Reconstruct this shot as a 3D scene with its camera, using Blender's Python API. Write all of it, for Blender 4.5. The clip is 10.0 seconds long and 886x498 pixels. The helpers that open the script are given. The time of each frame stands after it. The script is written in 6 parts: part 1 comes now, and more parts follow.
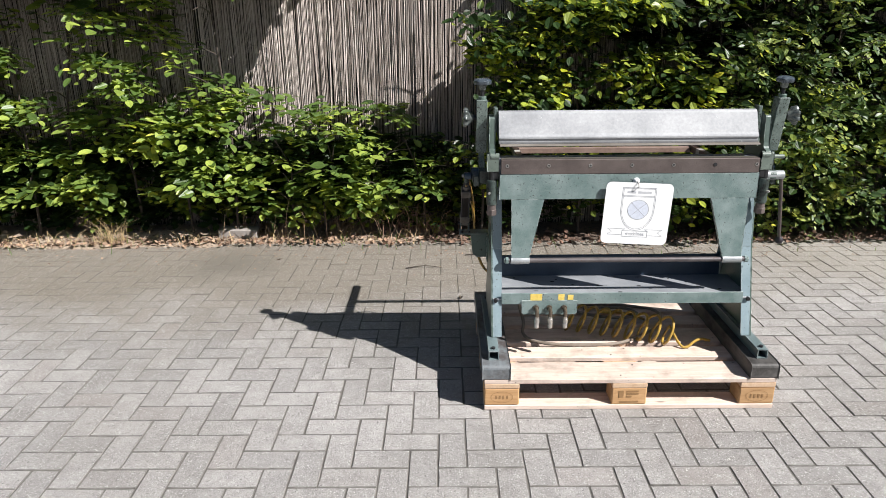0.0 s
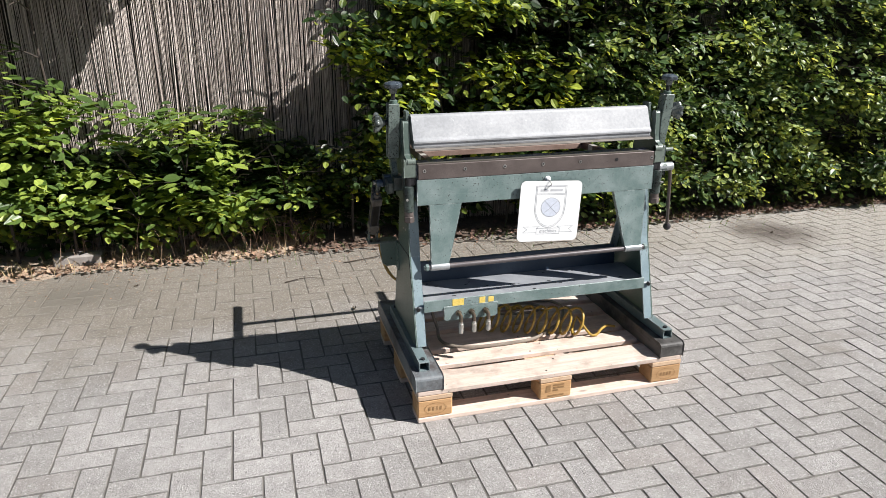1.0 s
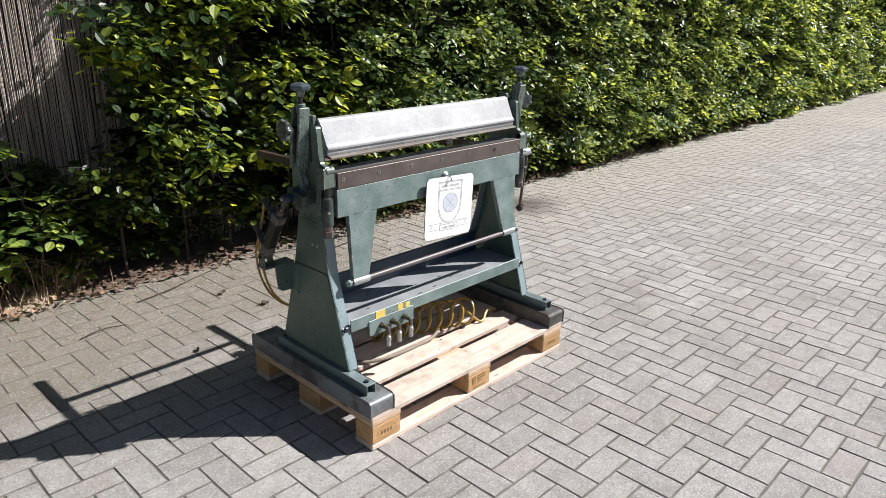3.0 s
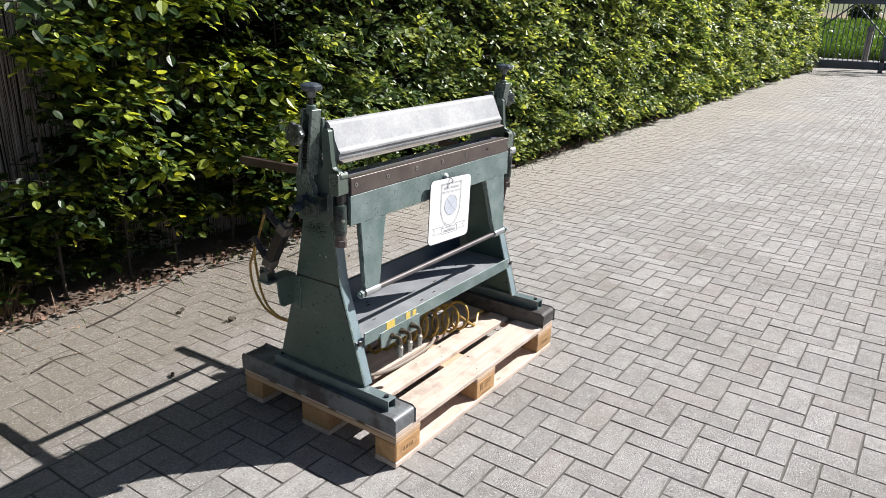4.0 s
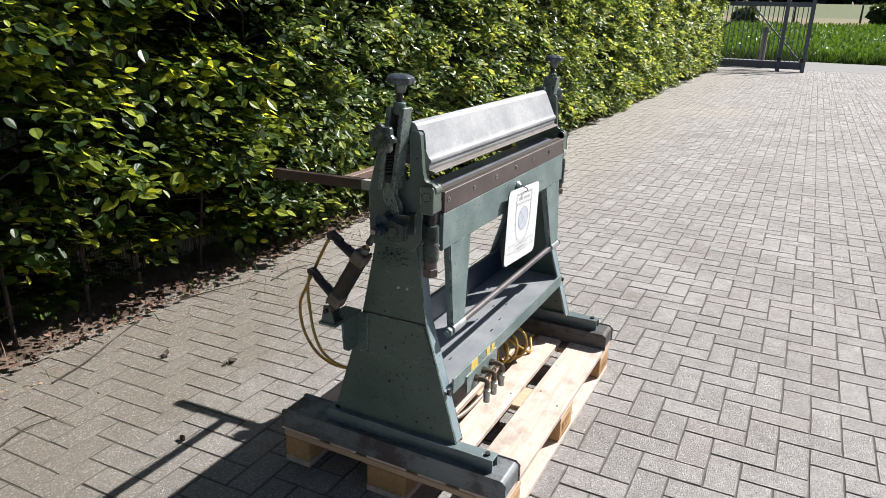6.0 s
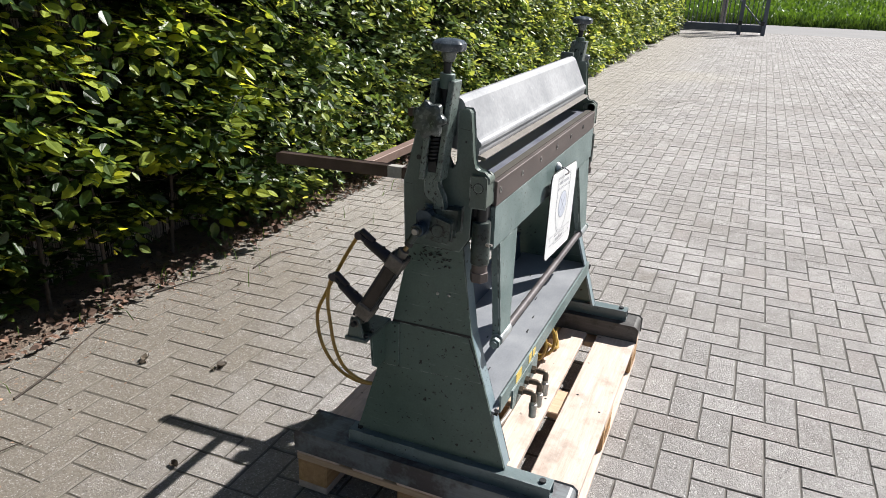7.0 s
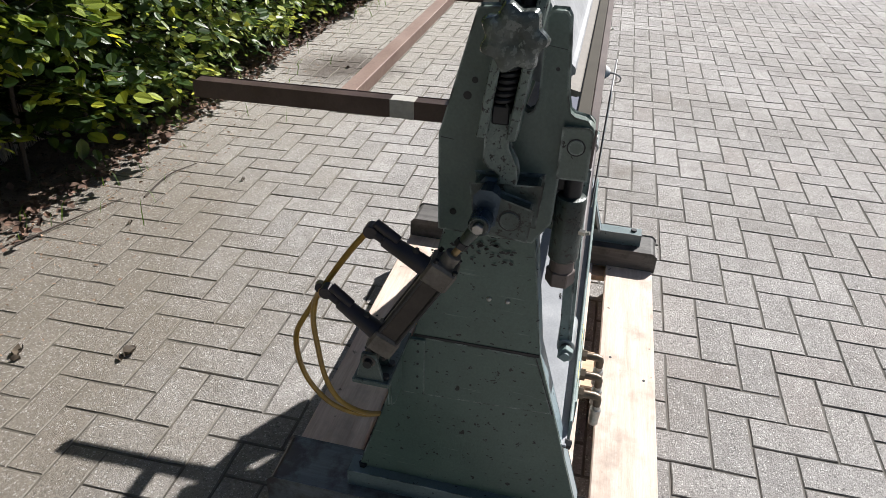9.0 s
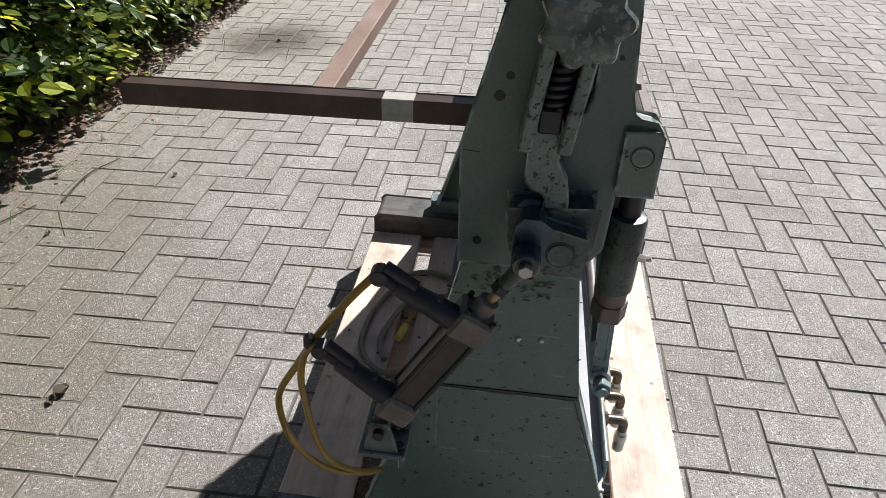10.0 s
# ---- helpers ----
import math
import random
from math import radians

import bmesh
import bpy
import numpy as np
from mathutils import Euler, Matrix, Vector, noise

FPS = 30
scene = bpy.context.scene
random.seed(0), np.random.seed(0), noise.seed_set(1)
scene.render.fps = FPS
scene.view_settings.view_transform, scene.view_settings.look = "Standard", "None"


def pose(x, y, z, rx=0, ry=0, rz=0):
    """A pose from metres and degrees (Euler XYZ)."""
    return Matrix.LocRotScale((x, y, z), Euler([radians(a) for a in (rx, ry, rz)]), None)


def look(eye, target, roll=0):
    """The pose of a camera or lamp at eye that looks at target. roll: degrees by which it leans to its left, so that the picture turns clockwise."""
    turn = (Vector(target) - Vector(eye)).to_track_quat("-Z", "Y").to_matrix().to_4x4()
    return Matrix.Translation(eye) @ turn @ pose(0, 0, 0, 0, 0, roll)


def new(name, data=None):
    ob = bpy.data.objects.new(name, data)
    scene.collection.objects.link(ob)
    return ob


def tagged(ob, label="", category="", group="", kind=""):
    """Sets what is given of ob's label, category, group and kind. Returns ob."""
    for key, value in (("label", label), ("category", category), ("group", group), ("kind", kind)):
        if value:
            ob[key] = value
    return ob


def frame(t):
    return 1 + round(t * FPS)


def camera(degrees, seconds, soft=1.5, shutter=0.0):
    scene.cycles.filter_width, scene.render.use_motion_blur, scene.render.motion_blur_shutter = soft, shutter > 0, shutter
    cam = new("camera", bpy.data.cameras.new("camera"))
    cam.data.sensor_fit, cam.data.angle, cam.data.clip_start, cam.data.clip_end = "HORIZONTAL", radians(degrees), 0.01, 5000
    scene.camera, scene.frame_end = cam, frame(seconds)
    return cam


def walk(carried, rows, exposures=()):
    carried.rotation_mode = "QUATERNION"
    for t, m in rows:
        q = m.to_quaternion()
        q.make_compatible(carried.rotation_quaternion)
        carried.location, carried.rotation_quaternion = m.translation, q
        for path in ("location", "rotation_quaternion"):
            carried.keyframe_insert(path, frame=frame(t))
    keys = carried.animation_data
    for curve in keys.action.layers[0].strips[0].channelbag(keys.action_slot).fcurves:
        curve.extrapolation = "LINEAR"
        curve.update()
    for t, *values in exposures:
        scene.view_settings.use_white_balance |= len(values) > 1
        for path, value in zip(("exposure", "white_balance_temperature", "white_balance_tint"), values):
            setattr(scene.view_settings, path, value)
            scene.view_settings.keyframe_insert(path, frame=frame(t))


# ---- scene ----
cam = camera(65.1, 10.0, soft=0.85)
PATH = [
    (0, (-0.755, -2.91, 1.596), (-0.763, -1.023, 0.933), -0.5),
    (0.2, (-0.815, -2.876, 1.6), (-0.791, -0.989, 0.935), -0.34),
    (0.3, (-0.848, -2.859, 1.601), (-0.788, -0.974, 0.936), -0.26),
    (0.5, (-0.923, -2.828, 1.604), (-0.675, -0.959, 0.936), -0.1),
    (0.7, (-1.015, -2.799, 1.606), (-0.632, -0.954, 0.937), 0.02),
    (0.8, (-1.064, -2.783, 1.606), (-0.644, -0.946, 0.937), 0.08),
    (1, (-1.159, -2.741, 1.607), (-0.647, -0.928, 0.936), 0.2),
    (1.2, (-1.24, -2.679, 1.599), (-0.529, -0.935, 0.928), 0.32),
    (1.3, (-1.278, -2.643, 1.593), (-0.466, -0.943, 0.922), 0.38),
    (1.5, (-1.355, -2.567, 1.583), (-0.442, -0.919, 0.912), 0.5),
    (1.7, (-1.44, -2.493, 1.581), (-0.495, -0.863, 0.911), 0.5),
    (1.8, (-1.484, -2.457, 1.581), (-0.519, -0.839, 0.911), 0.5),
    (2, (-1.571, -2.389, 1.58), (-0.571, -0.792, 0.91), 0.5),
    (2.2, (-1.654, -2.325, 1.576), (-0.555, -0.793, 0.907), 0.62),
    (2.3, (-1.695, -2.294, 1.574), (-0.566, -0.785, 0.905), 0.68),
    (2.5, (-1.782, -2.238, 1.572), (-0.623, -0.752, 0.903), 0.8),
    (2.7, (-1.879, -2.186, 1.576), (-0.688, -0.725, 0.908), 0.96),
    (2.8, (-1.926, -2.159, 1.579), (-0.704, -0.724, 0.911), 1.04),
    (3, (-2.009, -2.095, 1.583), (-0.649, -0.79, 0.916), 1.2),
    (3.2, (-2.066, -2.014, 1.574), (-0.619, -0.806, 0.907), 1.3),
    (4.5, (-2.273, -1.504, 1.552), (-0.704, -0.452, 0.895), 1.5),
    (5, (-2.304, -1.29, 1.532), (-0.688, -0.31, 0.878), 1.5),
    (5.5, (-2.25, -1.126, 1.497), (-0.589, -0.222, 0.845), 1.5),
    (6.8, (-2.024, -0.704, 1.44), (-0.309, 0.052, 0.741), 1.9),
    (7, (-1.982, -0.632, 1.436), (-0.268, 0.094, 0.705), 1.8),
    (7.2, (-1.944, -0.568, 1.423), (-0.216, 0.134, 0.702), 1.72),
    (7.3, (-1.927, -0.54, 1.415), (-0.175, 0.151, 0.74), 1.68),
    (7.5, (-1.892, -0.489, 1.399), (-0.113, 0.165, 0.761), 1.6),
    (7.7, (-1.855, -0.444, 1.39), (-0.054, 0.167, 0.771), 1.72),
    (7.8, (-1.833, -0.423, 1.388), (-0.035, 0.166, 0.74), 1.78),
    (8, (-1.78, -0.377, 1.385), (-0.005, 0.167, 0.641), 1.9),
    (8.2, (-1.711, -0.325, 1.382), (0.036, 0.18, 0.549), 2.02),
    (8.3, (-1.674, -0.298, 1.38), (0.056, 0.18, 0.498), 2.08),
    (8.5, (-1.601, -0.246, 1.378), (0.082, 0.182, 0.385), 2.2),
    (8.7, (-1.538, -0.2, 1.377), (0.122, 0.187, 0.332), 2.28),
    (8.8, (-1.51, -0.178, 1.377), (0.142, 0.19, 0.311), 2.32),
    (9, (-1.454, -0.133, 1.375), (0.194, 0.221, 0.299), 2.4),
    (9.5, (-1.32, -0.022, 1.352), (0.303, 0.242, 0.215), 2.3),
    (10, (-1.247, 0.017, 1.327), (0.381, 0.176, 0.177), 2.4),
]
walk(cam, [(t, look(eye, target, roll)) for t, eye, target, roll in PATH])

# world, sun, exposure
SUN = Vector((0.88, -0.525, 1.0)).normalized()
world = bpy.data.worlds.new("sky")
scene.world = world
world.use_nodes = True
wn = world.node_tree
sky = wn.nodes.new("ShaderNodeTexSky")
sky.sky_type, sky.sun_disc = "NISHITA", False
sky.sun_elevation = math.asin(SUN.z)
sky.sun_rotation = math.atan2(SUN.x, SUN.y)
wn.links.new(sky.outputs[0], wn.nodes["Background"].inputs[0])
wn.nodes["Background"].inputs[1].default_value = 0.033
sun_data = bpy.data.lights.new("sun", "SUN")
sun_data.energy, sun_data.angle, sun_data.color = 4.9, radians(0.53), (1.0, 0.975, 0.945)
sun = new("sun", sun_data)
sun.matrix_world = look(SUN * 30, (0, 0, 0))

scene.view_settings.exposure = 0.87

# ---- materials ----


def nodes_of(name):
    m = bpy.data.materials.new(name)
    m.use_nodes = True
    t = m.node_tree
    return m, t, t.nodes["Principled BSDF"]


def nd(t, kind, **values):
    n = t.nodes.new("ShaderNode" + kind)
    for k, v in values.items():
        n.inputs[k].default_value = v
    return n


def noise_of(t, scale, detail=4.0, rough=0.6, vec=None):
    n = nd(t, "TexNoise", Scale=scale, Detail=detail, Roughness=rough)
    if vec is not None:
        t.links.new(vec, n.inputs["Vector"])
    return n.outputs["Fac"]


def ramp(t, fac, stops):
    r = t.nodes.new("ShaderNodeValToRGB")
    e = r.color_ramp.elements
    while len(e) < len(stops):
        e.new(0.5)
    for s, (p, c) in zip(e, stops):
        s.position = p
        s.color = (*c, 1) if len(c) == 3 else c
    t.links.new(fac, r.inputs[0])
    return r.outputs[0]


def mixed(t, fac, a, b, blend="MIX"):
    m = t.nodes.new("ShaderNodeMix")
    m.data_type, m.blend_type = "RGBA", blend
    for sock, v in ((m.inputs[0], fac), (m.inputs[6], a), (m.inputs[7], b)):
        if isinstance(v, bpy.types.NodeSocket):
            t.links.new(v, sock)
        elif isinstance(v, (int, float)):
            sock.default_value = v
        else:
            sock.default_value = (*v, 1)
    return m.outputs[2]


def maths(t, op, a, b=0.0, c=0.0):
    m = t.nodes.new("ShaderNodeMath")
    m.operation = op
    for sock, v in zip(m.inputs, (a, b, c)):
        if isinstance(v, bpy.types.NodeSocket):
            t.links.new(v, sock)
        else:
            sock.default_value = v
    return m.outputs[0]


def bumped(t, bsdf, height, strength, distance):
    b = nd(t, "Bump", Strength=strength, Distance=distance)
    t.links.new(height, b.inputs["Height"])
    t.links.new(b.outputs[0], bsdf.inputs["Normal"])


def place_of(t):
    return t.nodes.new("ShaderNodeNewGeometry").outputs["Position"]


def chance(t):
    """A number from 0 to 1 for each object and each loose piece."""
    o = t.nodes.new("ShaderNodeObjectInfo").outputs["Random"]
    g = t.nodes.new("ShaderNodeNewGeometry").outputs["Random Per Island"]
    return maths(t, "FRACT", maths(t, "ADD", o, g))


def surface(name, c1, c2, scale, rough=0.6, metal=0.0, bump=0.15, fine=180.0, chip=None, chips=0.66, vary=0.0, dist=0.002, spec=0.5, dots=0.0, wear=None):
    """A worn surface: two tones in large patches, a fine grain, and chips of a third colour."""
    m, t, b = nodes_of(name)
    p = place_of(t)
    big = noise_of(t, scale, 5, 0.62, p)
    small = noise_of(t, fine, 3, 0.6, p)
    col = mixed(t, ramp(t, big, [(0.35, (0, 0, 0)), (0.68, (1, 1, 1))]), c1, c2)
    col = mixed(t, 0.35, col, ramp(t, small, [(0.3, (0.45, 0.45, 0.45)), (0.7, (1.0, 1.0, 1.0))]), "MULTIPLY")
    if vary:
        k = maths(t, "MULTIPLY_ADD", chance(t), vary, 1.0 - vary / 2)
        cc = t.nodes.new("ShaderNodeCombineColor")
        for i in range(3):
            t.links.new(k, cc.inputs[i])
        col = mixed(t, 1.0, col, cc.outputs[0], "MULTIPLY")
    rg = maths(t, "MULTIPLY_ADD", big, 0.3, rough - 0.15)
    if chip:
        spot = noise_of(t, scale * 7, 6, 0.7, p)
        where = ramp(t, spot, [(chips, (0, 0, 0)), (chips + 0.02, (1, 1, 1))])
        col = mixed(t, where, col, chip)
    if dots:
        warp = nd(t, "TexNoise", Scale=110.0, Detail=3.0)
        t.links.new(p, warp.inputs["Vector"])
        pos = t.nodes.new("ShaderNodeVectorMath")
        pos.operation = "MULTIPLY_ADD"
        pos.inputs[1].default_value = (0.012, 0.012, 0.012)
        t.links.new(warp.outputs["Color"], pos.inputs[0])
        t.links.new(p, pos.inputs[2])
        patchy = ramp(t, noise_of(t, 6.0, 3, 0.6, p), [(0.40, (0.55, 0.55, 0.55)), (0.66, (1.2, 1.2, 1.2))])
        for turn, squeeze, share, most in (((0.3, 0.5, 0.2), (1, 1, 3.2), 3.2, 0.26), ((0.9, 0.2, 1.1), (3.6, 1, 1), 4.0, 0.30), ((0.0, 0.4, 0.7), (1.3, 1.3, 1.3), 4.5, 0.22)):
            mp = nd(t, "Mapping", Rotation=turn, Scale=squeeze)
            t.links.new(pos.outputs[0], mp.inputs[0])
            v = nd(t, "TexVoronoi", Scale=dots)
            t.links.new(mp.outputs[0], v.inputs["Vector"])
            sep = t.nodes.new("ShaderNodeSeparateColor")
            t.links.new(v.outputs["Color"], sep.inputs[0])
            size = maths(t, "MULTIPLY", maths(t, "POWER", sep.outputs[0], share), most)
            hit = maths(t, "LESS_THAN", v.outputs["Distance"], maths(t, "MULTIPLY", size, patchy))
            col = mixed(t, hit, col, chip or (0.02, 0.02, 0.02))
        streak = nd(t, "Mapping", Rotation=(0.2, 0.5, 0.4), Scale=(9, 9, 160))
        t.links.new(p, streak.inputs[0])
        scuff = noise_of(t, 1.0, 3, 0.6, streak.outputs[0])
        col = mixed(t, ramp(t, scuff, [(0.67, (0, 0, 0)), (0.74, (0.3, 0.3, 0.3))]), col, (0.30, 0.35, 0.34))
    if wear:
        # paint rubbed off in places along the edges
        bv = t.nodes.new("ShaderNodeBevel")
        bv.samples = 4
        bv.inputs["Radius"].default_value = 0.005
        turn = t.nodes.new("ShaderNodeVectorMath")
        turn.operation = "DOT_PRODUCT"
        t.links.new(bv.outputs[0], turn.inputs[0])
        t.links.new(t.nodes.new("ShaderNodeNewGeometry").outputs["True Normal"], turn.inputs[1])
        rim = maths(t, "ADD", maths(t, "MULTIPLY", maths(t, "SUBTRACT", 1.0, turn.outputs["Value"]), 1.6), noise_of(t, 70.0, 4, 0.7, p))
        tone = mixed(t, ramp(t, noise_of(t, 25.0, 2, 0.5, p), [(0.45, (0, 0, 0)), (0.55, (1, 1, 1))]), wear, (0.016, 0.015, 0.014))
        col = mixed(t, ramp(t, rim, [(0.72, (0, 0, 0)), (0.80, (0.85, 0.85, 0.85))]), col, tone)
    t.links.new(col, b.inputs["Base Color"])
    t.links.new(rg, b.inputs["Roughness"])
    b.inputs["Metallic"].default_value = metal
    b.inputs["Specular IOR Level"].default_value = spec
    bumped(t, b, maths(t, "ADD", small, big), bump, dist)
    return m


def wood(name, c1, c2, along="X", rough=0.75, knots=True, vary=0.25, grey=None, dirt=None):
    """Sawn wood with grain along one axis."""
    m, t, b = nodes_of(name)
    mp = nd(t, "Mapping", Scale={"X": (1.6, 22, 22), "Y": (22, 1.6, 22), "Z": (22, 22, 1.6)}[along])
    t.links.new(place_of(t), mp.inputs[0])
    ob = t.nodes.new("ShaderNodeObjectInfo").outputs["Random"]
    off = maths(t, "MULTIPLY", ob, 37.0)
    cx = t.nodes.new("ShaderNodeCombineXYZ")
    for i in range(3):
        t.links.new(off, cx.inputs[i])
    t.links.new(cx.outputs[0], mp.inputs["Location"])
    g = noise_of(t, 2.2, 6, 0.65, mp.outputs[0])
    fine = noise_of(t, 12.0, 4, 0.7, mp.outputs[0])
    col = mixed(t, ramp(t, g, [(0.32, (0, 0, 0)), (0.7, (1, 1, 1))]), c1, c2)
    col = mixed(t, 0.4, col, ramp(t, fine, [(0.3, (0.62, 0.55, 0.48)), (0.62, (1, 1, 1))]), "MULTIPLY")
    if knots:
        v = nd(t, "TexVoronoi", Scale=5.0)
        mp2 = nd(t, "Mapping", Scale={"X": (0.55, 1.6, 1.6), "Y": (1.6, 0.55, 1.6), "Z": (1.6, 1.6, 0.55)}[along])
        t.links.new(place_of(t), mp2.inputs[0])
        t.links.new(mp2.outputs[0], v.inputs["Vector"])
        k = ramp(t, v.outputs["Distance"], [(0.03, (1, 1, 1)), (0.075, (0, 0, 0))])
        col = mixed(t, maths(t, "MULTIPLY", k, 0.8), col, tuple(0.30 * c for c in c2))
    if grey:
        w = noise_of(t, 9.0, 6, 0.7, place_of(t))
        col = mixed(t, ramp(t, w, [(0.47, (0, 0, 0)), (0.60, (0.85, 0.85, 0.85))]), col, grey)
    if dirt:
        # handling marks and grime in soft blots
        w = noise_of(t, 11.0, 5, 0.6, place_of(t))
        col = mixed(t, ramp(t, w, [(0.50, (0, 0, 0)), (0.74, (0.75, 0.75, 0.75))]), col, dirt)
        sp = noise_of(t, 46.0, 3, 0.55, place_of(t))
        col = mixed(t, ramp(t, sp, [(0.70, (0, 0, 0)), (0.74, (0.8, 0.8, 0.8))]), col, tuple(0.35 * c for c in dirt))
    kk = maths(t, "MULTIPLY_ADD", ob, vary, 1.0 - vary / 2)
    cc = t.nodes.new("ShaderNodeCombineColor")
    for i in range(3):
        t.links.new(kk, cc.inputs[i])
    col = mixed(t, 1.0, col, cc.outputs[0], "MULTIPLY")
    t.links.new(col, b.inputs["Base Color"])
    b.inputs["Roughness"].default_value = rough
    bumped(t, b, fine, 0.25, 0.002)
    return m


# One machine paint; shade on the sides and sun on the front painted in.
PAINT = surface("green_paint", (0.074, 0.116, 0.096), (0.112, 0.165, 0.139), 5.0, 0.36, 0.0, 0.25, 240, (0.010, 0.009, 0.008), 0.66, dots=54.0, wear=(0.26, 0.30, 0.29))
PAINT_SUNLIT = surface("sunlit_green_paint", (0.19, 0.255, 0.285), (0.275, 0.35, 0.38), 6.0, 0.36, 0.0, 0.2, 240, (0.03, 0.03, 0.03), 0.66, dots=60.0, wear=(0.42, 0.46, 0.46))
PAINT_OLD = surface("worn_green_paint", (0.12, 0.178, 0.172), (0.23, 0.29, 0.285), 12.0, 0.42, 0.0, 0.35, 300, (0.035, 0.032, 0.03), 0.64, dots=62.0, wear=(0.36, 0.40, 0.39))
PAINT_DARK = surface("oily_green_paint", (0.034, 0.048, 0.042), (0.125, 0.165, 0.15), 6.0, 0.38, 0.0, 0.35, 260, (0.010, 0.009, 0.008), 0.60, dots=60.0, wear=(0.24, 0.27, 0.26))
CHIPPED = surface("chipped_pale_green_paint", (0.085, 0.115, 0.102), (0.19, 0.235, 0.215), 18.0, 0.38, 0.0, 0.35, 260, (0.010, 0.009, 0.008), 0.565, wear=(0.30, 0.34, 0.32))
# Dark for grease, and with the shade between the parts painted in.
GREASY = surface("greasy_green_paint", (0.018, 0.024, 0.022), (0.082, 0.112, 0.100), 16.0, 0.32, 0.1, 0.35, 260, (0.010, 0.009, 0.008), 0.57, wear=(0.22, 0.26, 0.25))
PAINT_MID = surface("mid_blue_green_paint", (0.115, 0.155, 0.160), (0.19, 0.24, 0.25), 6.0, 0.4, 0.0, 0.2, 240, (0.03, 0.03, 0.03), 0.66, dots=60.0, wear=(0.34, 0.38, 0.38))
TRAY = surface("grey_tray_paint", (0.23, 0.242, 0.264), (0.325, 0.337, 0.358), 9.0, 0.36, 0.0, 0.12, 200, (0.06, 0.05, 0.045), 0.72)
ZINC = surface("bright_scuffed_steel", (0.252, 0.260, 0.275), (0.405, 0.41, 0.425), 5.0, 0.60, 0.15, 0.12, 90, (0.43, 0.44, 0.45), 0.66)
# Shade and sky reflection on the tray's back wall, painted as dark blue.
BACK_SHADE = surface("shaded_back_wall", (0.024, 0.042, 0.078), (0.044, 0.068, 0.110), 9.0, 0.4, 0.0, 0.15, 200, (0.02, 0.02, 0.02), 0.68)
STEEL = surface("bare_steel", (0.34, 0.325, 0.31), (0.47, 0.455, 0.44), 18.0, 0.38, 0.85, 0.12, 240)
ARM = surface("black_brown_bar", (0.047, 0.028, 0.023), (0.090, 0.060, 0.051), 9.0, 0.42, 0.3, 0.2, 220)
RUST = surface("brown_steel", (0.098, 0.078, 0.073), (0.155, 0.125, 0.116), 9.0, 0.5, 0.35, 0.2, 220, (0.04, 0.03, 0.027), 0.68)
BAR = surface("brown_bar_steel", (0.21, 0.138, 0.110), (0.31, 0.222, 0.185), 9.0, 0.55, 0.15, 0.2, 220, (0.05, 0.04, 0.036), 0.7)
TABLE = surface("blue_grey_ground_steel", (0.15, 0.16, 0.21), (0.23, 0.24, 0.295), 12.0, 0.45, 0.20, 0.08, 220)
DARK = surface("dark_oiled_steel", (0.014, 0.014, 0.016), (0.034, 0.034, 0.037), 15.0, 0.45, 0.3, 0.15, 220)
BLACK = surface("black_plastic", (0.016, 0.012, 0.016), (0.030, 0.023, 0.030), 25.0, 0.45, 0.0, 0.1, 260)
CHEEK = surface("cast_green_paint", (0.075, 0.105, 0.090), (0.125, 0.165, 0.145), 5.0, 0.40, 0.0, 0.3, 200, (0.010, 0.009, 0.008), 0.695, wear=(0.24, 0.28, 0.26))
HINGE = surface("worn_light_green_paint", (0.105, 0.132, 0.112), (0.150, 0.183, 0.158), 9.0, 0.42, 0.0, 0.25, 240, (0.012, 0.011, 0.010), 0.65, dots=60.0, wear=(0.30, 0.34, 0.32))
HUB = surface("bright_cast_alloy", (0.34, 0.36, 0.37), (0.50, 0.52, 0.53), 20.0, 0.4, 0.5, 0.2, 200)
KNOB = surface("worn_knob_alloy", (0.046, 0.055, 0.053), (0.19, 0.212, 0.203), 14.0, 0.27, 0.45, 0.35, 160, (0.15, 0.165, 0.16), 0.535)
WHEEL = surface("dark_blue_knob", (0.038, 0.050, 0.066), (0.085, 0.105, 0.122), 26.0, 0.24, 0.1, 0.2, 180, (0.22, 0.24, 0.26), 0.62)
# Reflected sky painted as a blue tint on worn steel.
SKY_STEEL = surface("worn_steel_sky_tint", (0.025, 0.042, 0.064), (0.075, 0.105, 0.14), 16.0, 0.3, 0.5, 0.2, 200, (0.3, 0.32, 0.34), 0.66)
BRASS = surface("dull_brass", (0.26, 0.17, 0.085), (0.33, 0.24, 0.13), 30.0, 0.4, 0.8, 0.1, 200)
NUTS = surface("nickel_coupling", (0.50, 0.48, 0.44), (0.62, 0.60, 0.56), 40.0, 0.35, 0.8, 0.1, 200)
CYL = surface("brown_cylinder_barrel", (0.030, 0.025, 0.022), (0.058, 0.048, 0.042), 20.0, 0.4, 0.5, 0.1, 200)
ELBOW = surface("bronze_fitting", (0.11, 0.085, 0.062), (0.20, 0.16, 0.12), 40.0, 0.35, 0.6, 0.1, 200)
CAP = surface("cast_cylinder_cap", (0.10, 0.086, 0.073), (0.20, 0.176, 0.152), 30.0, 0.55, 0.3, 0.25, 200, (0.05, 0.045, 0.04), 0.64)
HOSE = surface("amber_hose", (0.27, 0.155, 0.028), (0.40, 0.245, 0.045), 14.0, 0.32, 0.0, 0.05, 100)
COIL = surface("yellow_hose", (0.36, 0.225, 0.042), (0.46, 0.30, 0.064), 14.0, 0.34, 0.0, 0.05, 100)
